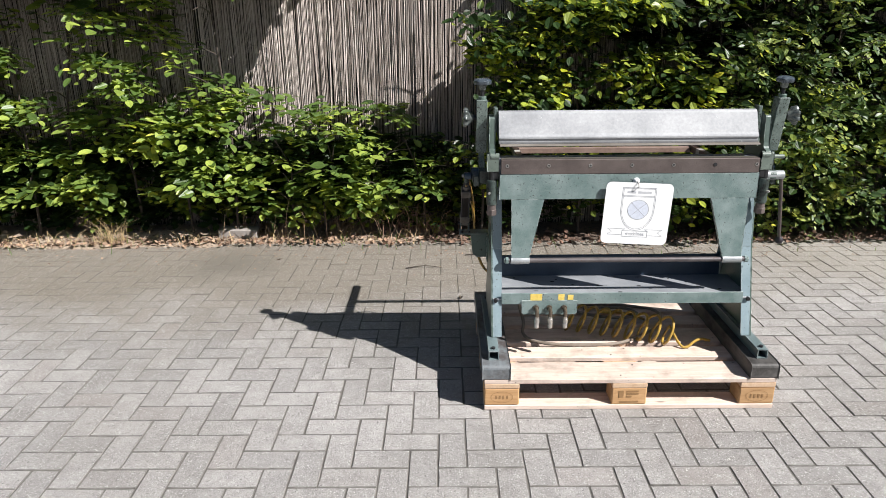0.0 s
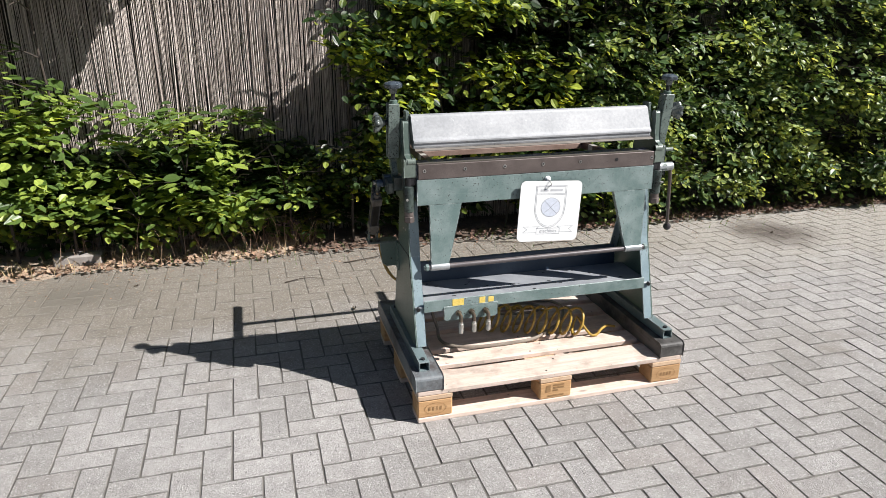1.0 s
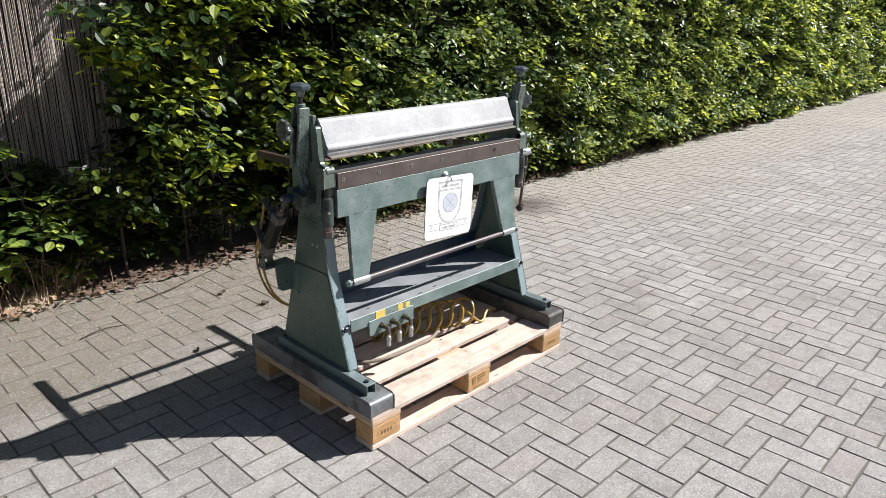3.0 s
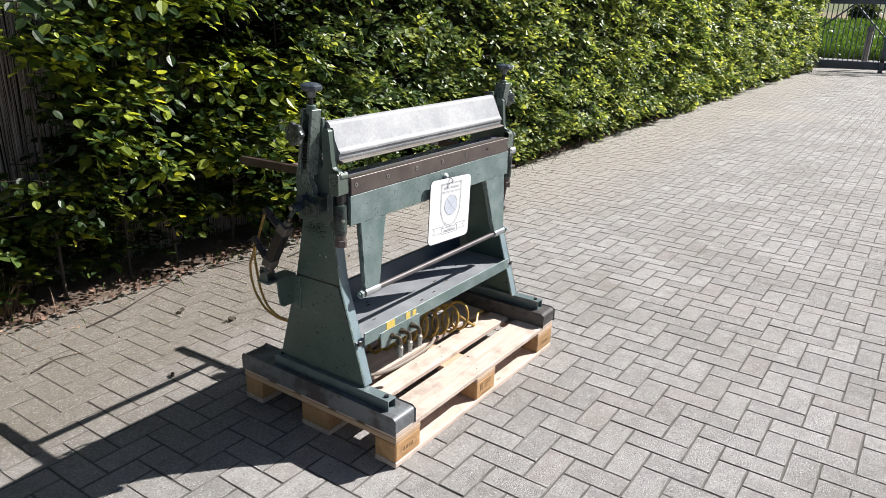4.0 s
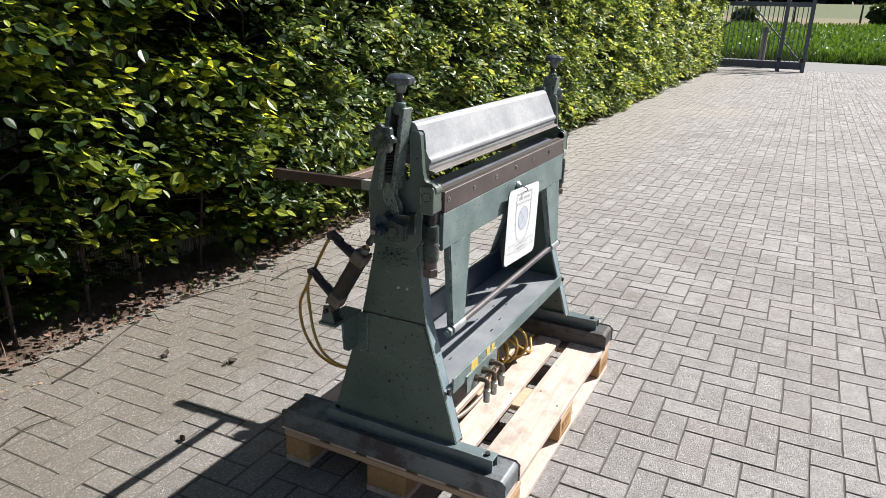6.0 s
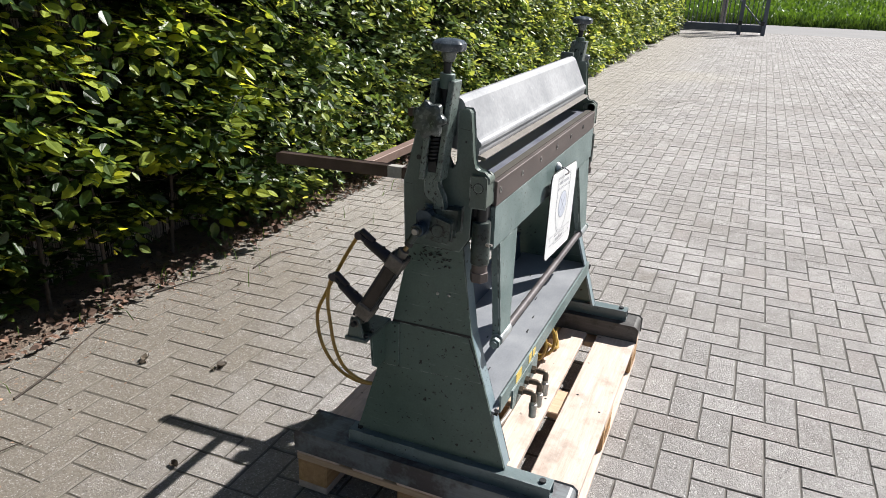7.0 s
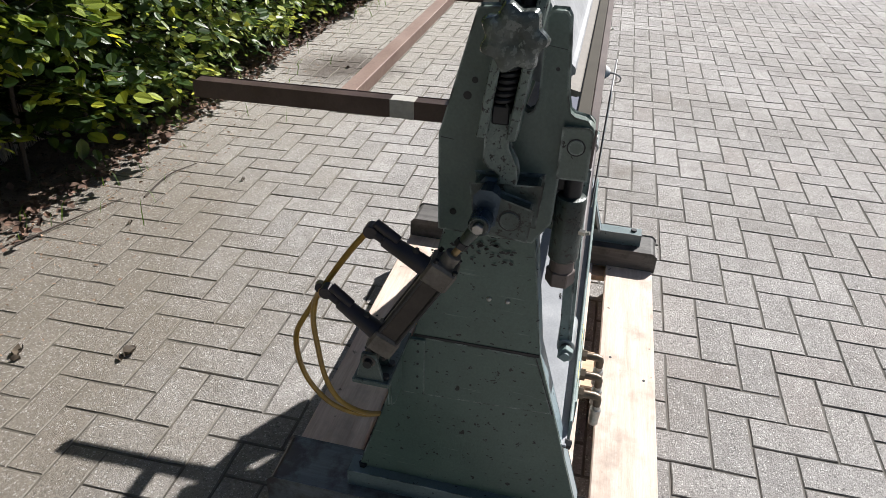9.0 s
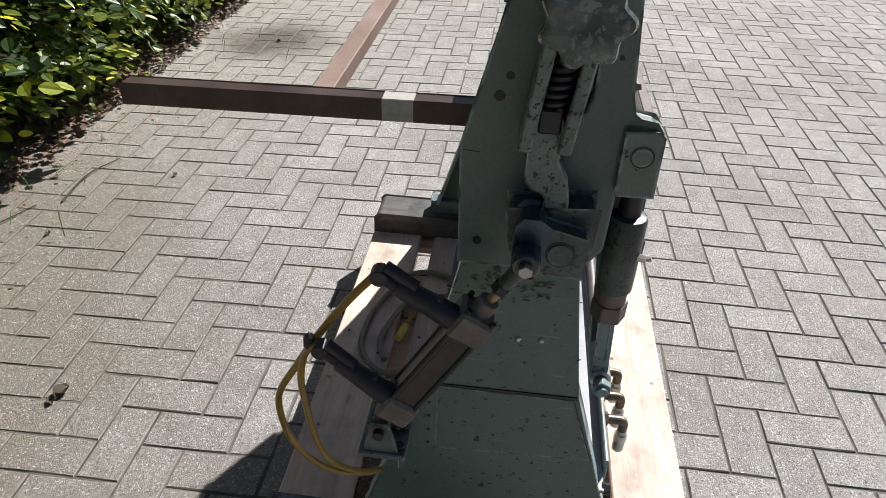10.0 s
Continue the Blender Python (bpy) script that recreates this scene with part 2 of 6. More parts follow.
GREYHOSE = surface("grey_hose", (0.19, 0.155, 0.125), (0.26, 0.22, 0.18), 12.0, 0.5, 0.0, 0.08, 120)
YELLOW = surface("yellow_label", (0.72, 0.52, 0.11), (0.80, 0.60, 0.17), 30.0, 0.5, 0.0, 0.03, 120)
WHITE = surface("white_board", (0.86, 0.87, 0.88), (0.89, 0.90, 0.905), 8.0, 0.35, 0.0, 0.01, 900)
INK = surface("grey_ink", (0.22, 0.23, 0.27), (0.28, 0.29, 0.33), 20.0, 0.6, 0.0, 0.0, 100)
PALE = surface("pale_blue_ink", (0.62, 0.66, 0.76), (0.66, 0.70, 0.79), 20.0, 0.5, 0.0, 0.0, 100)
PALE_GREY = surface("pale_grey_ink", (0.46, 0.47, 0.50), (0.52, 0.53, 0.56), 20.0, 0.6, 0.0, 0.0, 100)
TAPE = surface("white_tape", (0.34, 0.33, 0.30), (0.46, 0.44, 0.40), 30.0, 0.5, 0.0, 0.05, 150)
PINE = wood("pale_pine", (0.54, 0.415, 0.345), (0.72, 0.605, 0.535), "X", dirt=(0.27, 0.225, 0.185))
PINE_Y = wood("pale_pine_across", (0.48, 0.325, 0.21), (0.60, 0.44, 0.31), "Y")
BLOCK = wood("pressed_block", (0.40, 0.225, 0.10), (0.55, 0.345, 0.175), "X", 0.8, False, 0.4)
BURN = surface("burnt_stamp", (0.26, 0.145, 0.06), (0.34, 0.20, 0.09), 30.0, 0.8, 0.0, 0.0, 100)
BEAM = wood("grey_painted_timber", (0.125, 0.140, 0.152), (0.195, 0.213, 0.226), "Y", 0.45, False, 0.1, (0.06, 0.044, 0.042))
BEAM_DARK = wood("dark_worn_timber", (0.050, 0.047, 0.046), (0.115, 0.109, 0.105), "Y", 0.6, False, 0.1, (0.022, 0.020, 0.018))
GROUND = surface("ground_edge_steel", (0.30, 0.30, 0.315), (0.42, 0.42, 0.435), 30.0, 0.36, 0.7, 0.1, 220)
ROD = surface("brownish_tube", (0.085, 0.074, 0.078), (0.14, 0.124, 0.126), 20.0, 0.45, 0.2, 0.1, 220, (0.10, 0.05, 0.035), 0.62)
JAW = surface("dull_beige_steel", (0.15, 0.132, 0.115), (0.22, 0.20, 0.178), 14.0, 0.68, 0.05, 0.12, 220, (0.16, 0.13, 0.11), 0.66)
# Darker copy of LITTER with the hedge's shade painted in.
LITTER_SHADED = surface("shaded_leaf_litter", (0.075, 0.040, 0.028), (0.22, 0.135, 0.095), 8.0, 0.85, 0.0, 0.1, 120, None, 0.6, 0.9)
SAND_PALE = surface("soil_filled_joint", (0.050, 0.044, 0.037), (0.17, 0.15, 0.122), 9.0, 0.95, 0.0, 0.6, 90)
DEAD = surface("dead_leaf", (0.05, 0.036, 0.024), (0.10, 0.075, 0.05), 20.0, 0.8, 0.0, 0.1, 120)
SOIL = surface("dry_soil", (0.30, 0.22, 0.165), (0.48, 0.385, 0.30), 6.0, 0.95, 0.0, 0.8, 60, (0.045, 0.03, 0.02), 0.6, 0.0, 0.02)
# Shaded copy of SOIL: darkness under the hedge painted into the colour.
SOIL_SHADED = surface("shaded_soil", (0.09, 0.063, 0.047), (0.19, 0.14, 0.105), 6.0, 0.95, 0.0, 0.8, 60, (0.03, 0.022, 0.016), 0.58, 0.0, 0.02)
SAND = surface("joint_sand", (0.085, 0.078, 0.070), (0.165, 0.152, 0.136), 5.0, 0.95, 0.0, 0.5, 120)
STRAW = surface("dry_grass", (0.40, 0.29, 0.15), (0.52, 0.40, 0.23), 5.0, 0.8, 0.0, 0.0, 60, None, 0.6, 0.7)
LITTER = surface("leaf_litter", (0.15, 0.085, 0.055), (0.42, 0.29, 0.20), 8.0, 0.85, 0.0, 0.1, 120, None, 0.6, 0.9)
TWIG = surface("grey_brown_bark", (0.042, 0.031, 0.024), (0.078, 0.060, 0.047), 30.0, 0.85, 0.0, 0.3, 120, None, 0.6, 0.4)
STONE = surface("grey_brick_stone", (0.26, 0.23, 0.21), (0.34, 0.31, 0.29), 16.0, 0.85, 0.0, 0.4, 120)
GATE = surface("grey_blue_gate_steel", (0.085, 0.10, 0.135), (0.125, 0.14, 0.18), 3.0, 0.5, 0.3, 0.05, 40)
ASPHALT = surface("sunlit_asphalt", (0.22, 0.215, 0.215), (0.28, 0.272, 0.268), 0.6, 0.9, 0.0, 0.2, 30)
NEAR_BLACK = surface("near_black_board", (0.010, 0.009, 0.008), (0.022, 0.019, 0.017), 8.0, 0.85, 0.0, 0.3, 80)


def leaf_material(name, dark, mid, bright, gold, through_light=0.45):
    m, t, b = nodes_of(name)
    vein = noise_of(t, 55.0, 3, 0.6, place_of(t))
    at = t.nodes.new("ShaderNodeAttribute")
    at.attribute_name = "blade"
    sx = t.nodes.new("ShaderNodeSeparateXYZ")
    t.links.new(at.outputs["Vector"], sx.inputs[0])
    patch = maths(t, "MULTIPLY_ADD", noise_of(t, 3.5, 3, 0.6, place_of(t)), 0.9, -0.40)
    # youth lightens the tips; low values paint inner leaves as if shaded
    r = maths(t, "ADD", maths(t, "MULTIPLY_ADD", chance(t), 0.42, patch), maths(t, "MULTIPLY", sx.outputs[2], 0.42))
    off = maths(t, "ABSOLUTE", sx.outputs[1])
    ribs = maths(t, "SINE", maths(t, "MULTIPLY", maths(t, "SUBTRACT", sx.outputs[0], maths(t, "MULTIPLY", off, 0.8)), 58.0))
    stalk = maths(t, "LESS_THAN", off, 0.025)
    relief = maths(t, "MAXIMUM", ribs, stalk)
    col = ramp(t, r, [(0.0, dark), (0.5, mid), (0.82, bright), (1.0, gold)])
    col = mixed(t, 0.35, col, ramp(t, vein, [(0.3, (0.55, 0.6, 0.5)), (0.7, (1, 1, 1))]), "MULTIPLY")
    col = mixed(t, 0.34, col, ramp(t, ribs, [(0.0, (0.72, 0.76, 0.66)), (0.9, (1.12, 1.1, 1.0))]), "MULTIPLY")
    bumped(t, b, relief, 0.14, 0.0008)
    t.links.new(col, b.inputs["Base Color"])
    b.inputs["Roughness"].default_value = 0.36
    b.inputs["Specular IOR Level"].default_value = 0.42
    tr = t.nodes.new("ShaderNodeBsdfTranslucent")
    t.links.new(mixed(t, 1.0, col, (1.9, 1.68, 0.75), "MULTIPLY"), tr.inputs[0])
    mx = nd(t, "MixShader", Fac=through_light)
    t.links.new(b.outputs[0], mx.inputs[1])
    t.links.new(tr.outputs[0], mx.inputs[2])
    t.links.new(mx.outputs[0], t.nodes["Material Output"].inputs[0])
    return m


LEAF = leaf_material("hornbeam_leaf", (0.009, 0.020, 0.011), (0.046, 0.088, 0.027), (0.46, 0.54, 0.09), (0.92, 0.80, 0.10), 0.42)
# Brighter tone of the leaf, for the low shrubs and the canopy.
LEAF_BRIGHT = leaf_material("bright_hornbeam_leaf", (0.026, 0.050, 0.022), (0.118, 0.188, 0.048), (0.40, 0.49, 0.11), (0.68, 0.64, 0.14), 0.34)
# Lighter copy of LEAF: the sun on the far stretches painted into the colour.
LEAF_LIT = leaf_material("lit_hornbeam_leaf", (0.028, 0.054, 0.028), (0.098, 0.163, 0.065), (0.50, 0.57, 0.19), (0.80, 0.76, 0.26), 0.38)
CROP = leaf_material("crop_leaf", (0.08, 0.16, 0.03), (0.12, 0.22, 0.04), (0.17, 0.28, 0.05), (0.24, 0.34, 0.08), 0.3)
BUSH = leaf_material("field_bush_leaf", (0.05, 0.075, 0.03), (0.10, 0.135, 0.055), (0.17, 0.20, 0.09), (0.24, 0.26, 0.13), 0.3)
VERGE = leaf_material("verge_grass", (0.035, 0.07, 0.018), (0.06, 0.11, 0.028), (0.10, 0.15, 0.04), (0.17, 0.19, 0.07), 0.3)
WOODS = leaf_material("dark_wood_foliage", (0.012, 0.022, 0.016), (0.018, 0.032, 0.022), (0.03, 0.05, 0.03), (0.05, 0.07, 0.04), 0.15)


def paver_material():
    """Grey concrete with light and dark grit; a brown film of soil towards the hedge."""
    m, t, b = nodes_of("grey_concrete_paver")
    p = place_of(t)
    big = noise_of(t, 1.1, 4, 0.6, p)
    mid = noise_of(t, 16.0, 4, 0.65, p)
    warp = nd(t, "TexNoise", Scale=230.0, Detail=2.0)
    t.links.new(p, warp.inputs["Vector"])
    wp = t.nodes.new("ShaderNodeVectorMath")
    wp.operation = "MULTIPLY_ADD"
    wp.inputs[1].default_value = (0.007, 0.007, 0.007)
    t.links.new(warp.outputs["Color"], wp.inputs[0])
    t.links.new(p, wp.inputs[2])

    def flakes(cells, share, most):
        """Chips of stone of uneven size in some of the cells."""
        v = nd(t, "TexVoronoi", Scale=cells)
        t.links.new(wp.outputs[0], v.inputs["Vector"])
        s = t.nodes.new("ShaderNodeSeparateColor")
        t.links.new(v.outputs["Color"], s.inputs[0])
        has = maths(t, "LESS_THAN", s.outputs[0], share)
        size = maths(t, "MULTIPLY_ADD", s.outputs[1], most * 0.7, most * 0.3)
        return maths(t, "MULTIPLY", has, maths(t, "LESS_THAN", v.outputs["Distance"], size)), s.outputs[2]

    pits = noise_of(t, 330.0, 4, 0.75, p)
    rough_ = noise_of(t, 120.0, 4, 0.7, p)
    col = mixed(t, ramp(t, mid, [(0.3, (0, 0, 0)), (0.7, (1, 1, 1))]), (0.312, 0.297, 0.288), (0.430, 0.411, 0.399))
    col = mixed(t, ramp(t, big, [(0.42, (0, 0, 0)), (0.7, (0.5, 0.5, 0.5))]), col, (0.205, 0.187, 0.165))
    col = mixed(t, 0.75, col, ramp(t, rough_, [(0.32, (0.62, 0.62, 0.62)), (0.66, (1.16, 1.16, 1.16))]), "MULTIPLY")
    col = mixed(t, ramp(t, pits, [(0.30, (0.85, 0.85, 0.85)), (0.46, (0, 0, 0))]), col, (0.10, 0.092, 0.085))
    k = maths(t, "MULTIPLY_ADD", chance(t), 0.22, 0.89)
    cc = t.nodes.new("ShaderNodeCombineColor")
    for i in range(3):
        t.links.new(k, cc.inputs[i])
    col = mixed(t, 1.0, col, cc.outputs[0], "MULTIPLY")
    tint = maths(t, "FRACT", maths(t, "MULTIPLY", chance(t), 7.3))
    col = mixed(t, ramp(t, tint, [(0.85, (0, 0, 0)), (0.97, (0.3, 0.3, 0.3))]), col, (0.29, 0.25, 0.23))
    # soil washed over the stones by the bed, with some backlit darkening painted in
    sep = t.nodes.new("ShaderNodeSeparateXYZ")
    t.links.new(p, sep.inputs[0])
    # film held back around x 1.3 to match the paving's brightness
    dry = maths(t, "MULTIPLY", maths(t, "MAXIMUM", maths(t, "MULTIPLY_ADD", maths(t, "ABSOLUTE", maths(t, "ADD", sep.outputs["X"], -1.3)), -0.55, 1.0), 0.0), 0.6)
    edge = maths(t, "MULTIPLY_ADD", noise_of(t, 1.7, 5, 0.65, p), 1.5, maths(t, "SUBTRACT", sep.outputs["Y"], dry))
    soil = ramp(t, maths(t, "MULTIPLY_ADD", edge, 1.0, -0.94), [(0.0, (0, 0, 0)), (0.8, (0.82, 0.82, 0.82))])
    grain = ramp(t, rough_, [(0.3, (0, 0, 0)), (0.7, (1, 1, 1))])
    # film turns paler along +x
    sandy = ramp(t, maths(t, "MULTIPLY_ADD", sep.outputs["X"], 0.7, -0.5), [(0.0, (0, 0, 0)), (1.0, (1, 1, 1))])
    film = mixed(t, sandy, mixed(t, grain, (0.120, 0.100, 0.078), (0.245, 0.212, 0.168)), mixed(t, grain, (0.255, 0.232, 0.205), (0.40, 0.375, 0.34)))
    col = mixed(t, soil, col, film)
    strength = maths(t, "MULTIPLY_ADD", soil, -0.25, 0.74)
    for cells, share, most, tone in ((85.0, 0.36, 0.30, (0.12, 0.115, 0.11)), (90.0, 0.40, 0.34, (0.46, 0.445, 0.43)), (130.0, 0.32, 0.34, (0.66, 0.645, 0.625)), (230.0, 0.30, 0.40, (0.12, 0.115, 0.11)), (210.0, 0.30, 0.42, (0.62, 0.61, 0.60))):
        where, _ = flakes(cells, share, most)
        col = mixed(t, maths(t, "MULTIPLY", where, strength), col, tone)
    for spot, radius, tone in (((2.62, 1.44, 0.0), 0.50, (0.085, 0.067, 0.058)), ((10.6, 0.4, 0.0), 1.2, (0.37, 0.345, 0.31)), ((-2.2, 1.5, 0.0), 0.45, (0.15, 0.135, 0.115))):
        away = t.nodes.new("ShaderNodeVectorMath")
        away.operation = "DISTANCE"
        t.links.new(p, away.inputs[0])
        away.inputs[1].default_value = spot
        near = maths(t, "MULTIPLY_ADD", noise_of(t, 4.0, 5, 0.7, p), 0.9 * radius, away.outputs["Value"])
        col = mixed(t, ramp(t, maths(t, "DIVIDE", near, radius * 1.7), [(0.42, (0.85, 0.85, 0.85)), (0.80, (0, 0, 0))]), col, tone)
    stain = noise_of(t, 0.9, 5, 0.6, p)
    col = mixed(t, ramp(t, stain, [(0.66, (0, 0, 0)), (0.74, (0.5, 0.5, 0.5))]), col, (0.15, 0.125, 0.10))
    t.links.new(col, b.inputs["Base Color"])
    b.inputs["Roughness"].default_value = 0.88
    b.inputs["Specular IOR Level"].default_value = 0.3
    bumped(t, b, maths(t, "ADD", pits, rough_), 0.9, 0.0045)
    return m


PAVER = paver_material()


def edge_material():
    """Darker edges of the stones, turning paler beside the bed."""
    m, t, b = nodes_of("dark_stone_edge")
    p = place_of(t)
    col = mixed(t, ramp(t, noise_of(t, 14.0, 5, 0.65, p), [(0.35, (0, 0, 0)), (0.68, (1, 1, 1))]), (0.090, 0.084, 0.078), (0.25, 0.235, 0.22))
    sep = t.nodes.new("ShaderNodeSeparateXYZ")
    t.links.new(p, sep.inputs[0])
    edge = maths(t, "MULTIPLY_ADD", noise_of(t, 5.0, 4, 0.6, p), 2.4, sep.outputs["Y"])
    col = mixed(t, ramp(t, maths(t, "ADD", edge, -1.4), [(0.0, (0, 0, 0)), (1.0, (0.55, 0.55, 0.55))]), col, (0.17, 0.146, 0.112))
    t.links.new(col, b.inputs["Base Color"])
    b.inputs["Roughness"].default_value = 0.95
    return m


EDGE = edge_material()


def reed_material():
    m, t, b = nodes_of("split_reed")
    r = chance(t)
    mp = nd(t, "Mapping", Scale=(60, 60, 2.5))
    t.links.new(place_of(t), mp.inputs[0])
    n = noise_of(t, 1.0, 5, 0.6, mp.outputs[0])
    col = ramp(t, r, [(0.0, (0.19, 0.155, 0.135)), (0.4, (0.44, 0.38, 0.345)), (1.0, (0.68, 0.61, 0.565))])
    col = mixed(t, 0.7, col, ramp(t, n, [(0.3, (0.45, 0.43, 0.42)), (0.65, (1, 1, 1))]), "MULTIPLY")
    t.links.new(col, b.inputs["Base Color"])
    b.inputs["Roughness"].default_value = 0.8
    return m


REED = reed_material()


def ground_material():
    """Sandy soil by the yard, then crop rows, dry grass and meadow, by distance along the drive."""
    m, t, b = nodes_of("open_ground")
    p = place_of(t)
    sep = t.nodes.new("ShaderNodeSeparateXYZ")
    t.links.new(p, sep.inputs[0])
    n = noise_of(t, 0.35, 5, 0.6, p)
    fine = noise_of(t, 9.0, 4, 0.7, p)
    x = maths(t, "MULTIPLY_ADD", n, 5.0, sep.outputs["X"])
    col = ramp(t, maths(t, "DIVIDE", x, 200.0), [(0.0, (0.07, 0.062, 0.05)), (0.150, (0.07, 0.062, 0.05)), (0.156, (0.08, 0.13, 0.035)), (0.325, (0.10, 0.17, 0.045)), (0.335, (0.23, 0.19, 0.11)), (0.385, (0.22, 0.185, 0.105)), (0.40, (0.125, 0.145, 0.06)), (1.0, (0.10, 0.13, 0.05))])
    col = mixed(t, 0.5, col, ramp(t, fine, [(0.3, (0.5, 0.5, 0.5)), (0.7, (1, 1, 1))]), "MULTIPLY")
    t.links.new(col, b.inputs["Base Color"])
    b.inputs["Roughness"].default_value = 0.95
    return m


GROUND = ground_material()

# ---- shape tools ----


def finish(bm, bevel=0.0, segs=1):
    bmesh.ops.remove_doubles(bm, verts=bm.verts, dist=1e-6)
    if bevel:
        bmesh.ops.bevel(bm, geom=[e for e in bm.edges if e.calc_face_angle(0) > 0.6], offset=bevel, segments=segs, affect="EDGES", profile=0.6)
    bmesh.ops.recalc_face_normals(bm, faces=bm.faces)


def mesh_of(name, bm, material, smooth=False):
    me = bpy.data.meshes.new(name)
    bm.to_mesh(me)
    bm.free()
    me.materials.append(material)
    if smooth:
        me.shade_smooth()
        me.set_sharp_from_angle(angle=radians(38))
    return me


def thing(name, place, label, category, group="", kind=""):
    ob = new(name)
    ob.empty_display_size = 0.1
    ob.location = place
    return tagged(ob, label, category, group, kind)


def world_of(ob):
    m = Matrix.Translation(ob.location)
    return world_of(ob.parent) @ m if ob.parent else m


def part(name, bm, material, parent=None, label="", bevel=0.0, smooth=False, segs=1):
    """One mesh object from a bmesh in world places, its origin at its middle, under a thing or a part."""
    finish(bm, bevel, segs)
    lo = Vector([min(v.co[i] for v in bm.verts) for i in range(3)])
    hi = Vector([max(v.co[i] for v in bm.verts) for i in range(3)])
    mid = (lo + hi) / 2
    bmesh.ops.translate(bm, verts=bm.verts, vec=-mid)
    ob = new(name, mesh_of(name, bm, material, smooth))
    if parent:
        ob.parent = parent
        ob.location = mid - world_of(parent).translation
    else:
        ob.location = mid
    return tagged(ob, label)


def box(x0, x1, y0, y1, z0, z1, bm=None):
    bm = bm or bmesh.new()
    m = Matrix.LocRotScale(((x0 + x1) / 2, (y0 + y1) / 2, (z0 + z1) / 2), None, (abs(x1 - x0), abs(y1 - y0), abs(z1 - z0)))
    bmesh.ops.create_cube(bm, size=1.0, matrix=m)
    return bm


def prism(axis, pts, a, b, bm=None):
    """A polygon in the two other axes, drawn out along an axis from a to b."""
    bm = bm or bmesh.new()

    def at(p, h):
        return {"x": (h, p[0], p[1]), "y": (p[0], h, p[1]), "z": (p[0], p[1], h)}[axis]

    lo = [bm.verts.new(at(p, a)) for p in pts]
    hi = [bm.verts.new(at(p, b)) for p in pts]
    bm.faces.new(lo)
    bm.faces.new(hi[::-1])
    for i in range(len(pts)):
        j = (i + 1) % len(pts)
        bm.faces.new((lo[i], lo[j], hi[j], hi[i]))
    return bm


def rod(p, q, r, seg=14, bm=None, r2=None, turn=0.0):
    bm = bm or bmesh.new()
    p, q = Vector(p), Vector(q)
    d = q - p
    m = Matrix.Translation((p + q) / 2) @ d.to_track_quat("Z", "Y").to_matrix().to_4x4() @ Matrix.Rotation(turn, 4, "Z")
    bmesh.ops.create_cone(bm, cap_ends=True, segments=seg, radius1=r, radius2=r if r2 is None else r2, depth=d.length, matrix=m)
    return bm


def hexnut(p, q, r, bm=None):
    return rod(p, q, r, 6, bm)


def lathe(centre, axis, profile, seg=24, lobes=0, depth=0.0):
    """A turned body: profile of (radius, height); lobes make a star grip."""
    bm = bmesh.new()
    q = Vector(axis).to_track_quat("Z", "Y").to_matrix().to_4x4()
    m = Matrix.Translation(centre) @ q
    rings = []
    for r, h in profile:
        ring = []
        for i in range(seg):
            a = 2 * math.pi * i / seg
            k = 1 + (depth * math.cos(lobes * a) if lobes and r > 0.5 * max(p[0] for p in profile) else 0)
            ring.append(bm.verts.new(m @ Vector((r * k * math.cos(a), r * k * math.sin(a), h))))
        rings.append(ring)
    for u, v in zip(rings, rings[1:]):
        for i in range(seg):
            j = (i + 1) % seg
            bm.faces.new((u[i], u[j], v[j], v[i]))
    bm.faces.new(rings[0][::-1])
    bm.faces.new(rings[-1])
    return bm


def smooth_line(pts, n=8):
    """Catmull-Rom through the points."""
    p = [Vector(q) for q in pts]
    p = [2 * p[0] - p[1], *p, 2 * p[-1] - p[-2]]
    out = []
    for a, b, c, d in zip(p, p[1:], p[2:], p[3:]):
        for i in range(n):
            t = i / n
            out.append(0.5 * (2 * b + (c - a) * t + (2 * a - 5 * b + 4 * c - d) * t * t + (3 * b - a - 3 * c + d) * t**3))
    return out + [p[-2]]


def sweep(line, r, seg=8, bm=None):
    bm = bm or bmesh.new()
    rings = []
    up = Vector((0.02, 0.1, 1)).normalized()
    for i, p in enumerate(line):
        d = (line[min(i + 1, len(line) - 1)] - line[max(i - 1, 0)]).normalized()
        s = d.cross(up)
        s = s.normalized() if s.length > 0.05 else d.orthogonal().normalized()
        u = s.cross(d).normalized()
        up = u
        rr = r(i / (len(line) - 1)) if callable(r) else r
        rings.append([bm.verts.new(p + rr * (math.cos(a) * s + math.sin(a) * u)) for a in [2 * math.pi * k / seg for k in range(seg)]])
    for a, b in zip(rings, rings[1:]):
        for k in range(seg):
            bm.faces.new((a[k], a[(k + 1) % seg], b[(k + 1) % seg], b[k]))
    bm.faces.new(rings[0][::-1])
    bm.faces.new(rings[-1])
    return bm


def bulk(name, verts, faces, material, parent=None, label=""):
    me = bpy.data.meshes.new(name)
    me.from_pydata(verts, [], faces)
    me.materials.append(material)
    me.update()
    ob = new(name, me)
    if parent:
        ob.parent = parent
        ob.location = -world_of(parent).translation
    return tagged(ob, label, kind="stuff")

# ---- ground, road, bed, fence ----
def fall(y):
    """Lowers the yard a little towards the hedge so the paving fits the camera's view."""
    return -0.03 * max(0.0, y - 0.1)


def land(x):
    """Height of the land beyond the road, raised to fit the camera's view."""
    return float(np.interp(x, (31, 60, 64, 78, 105), (0.0, 1.2, 1.42, 2.2, 4.0)))


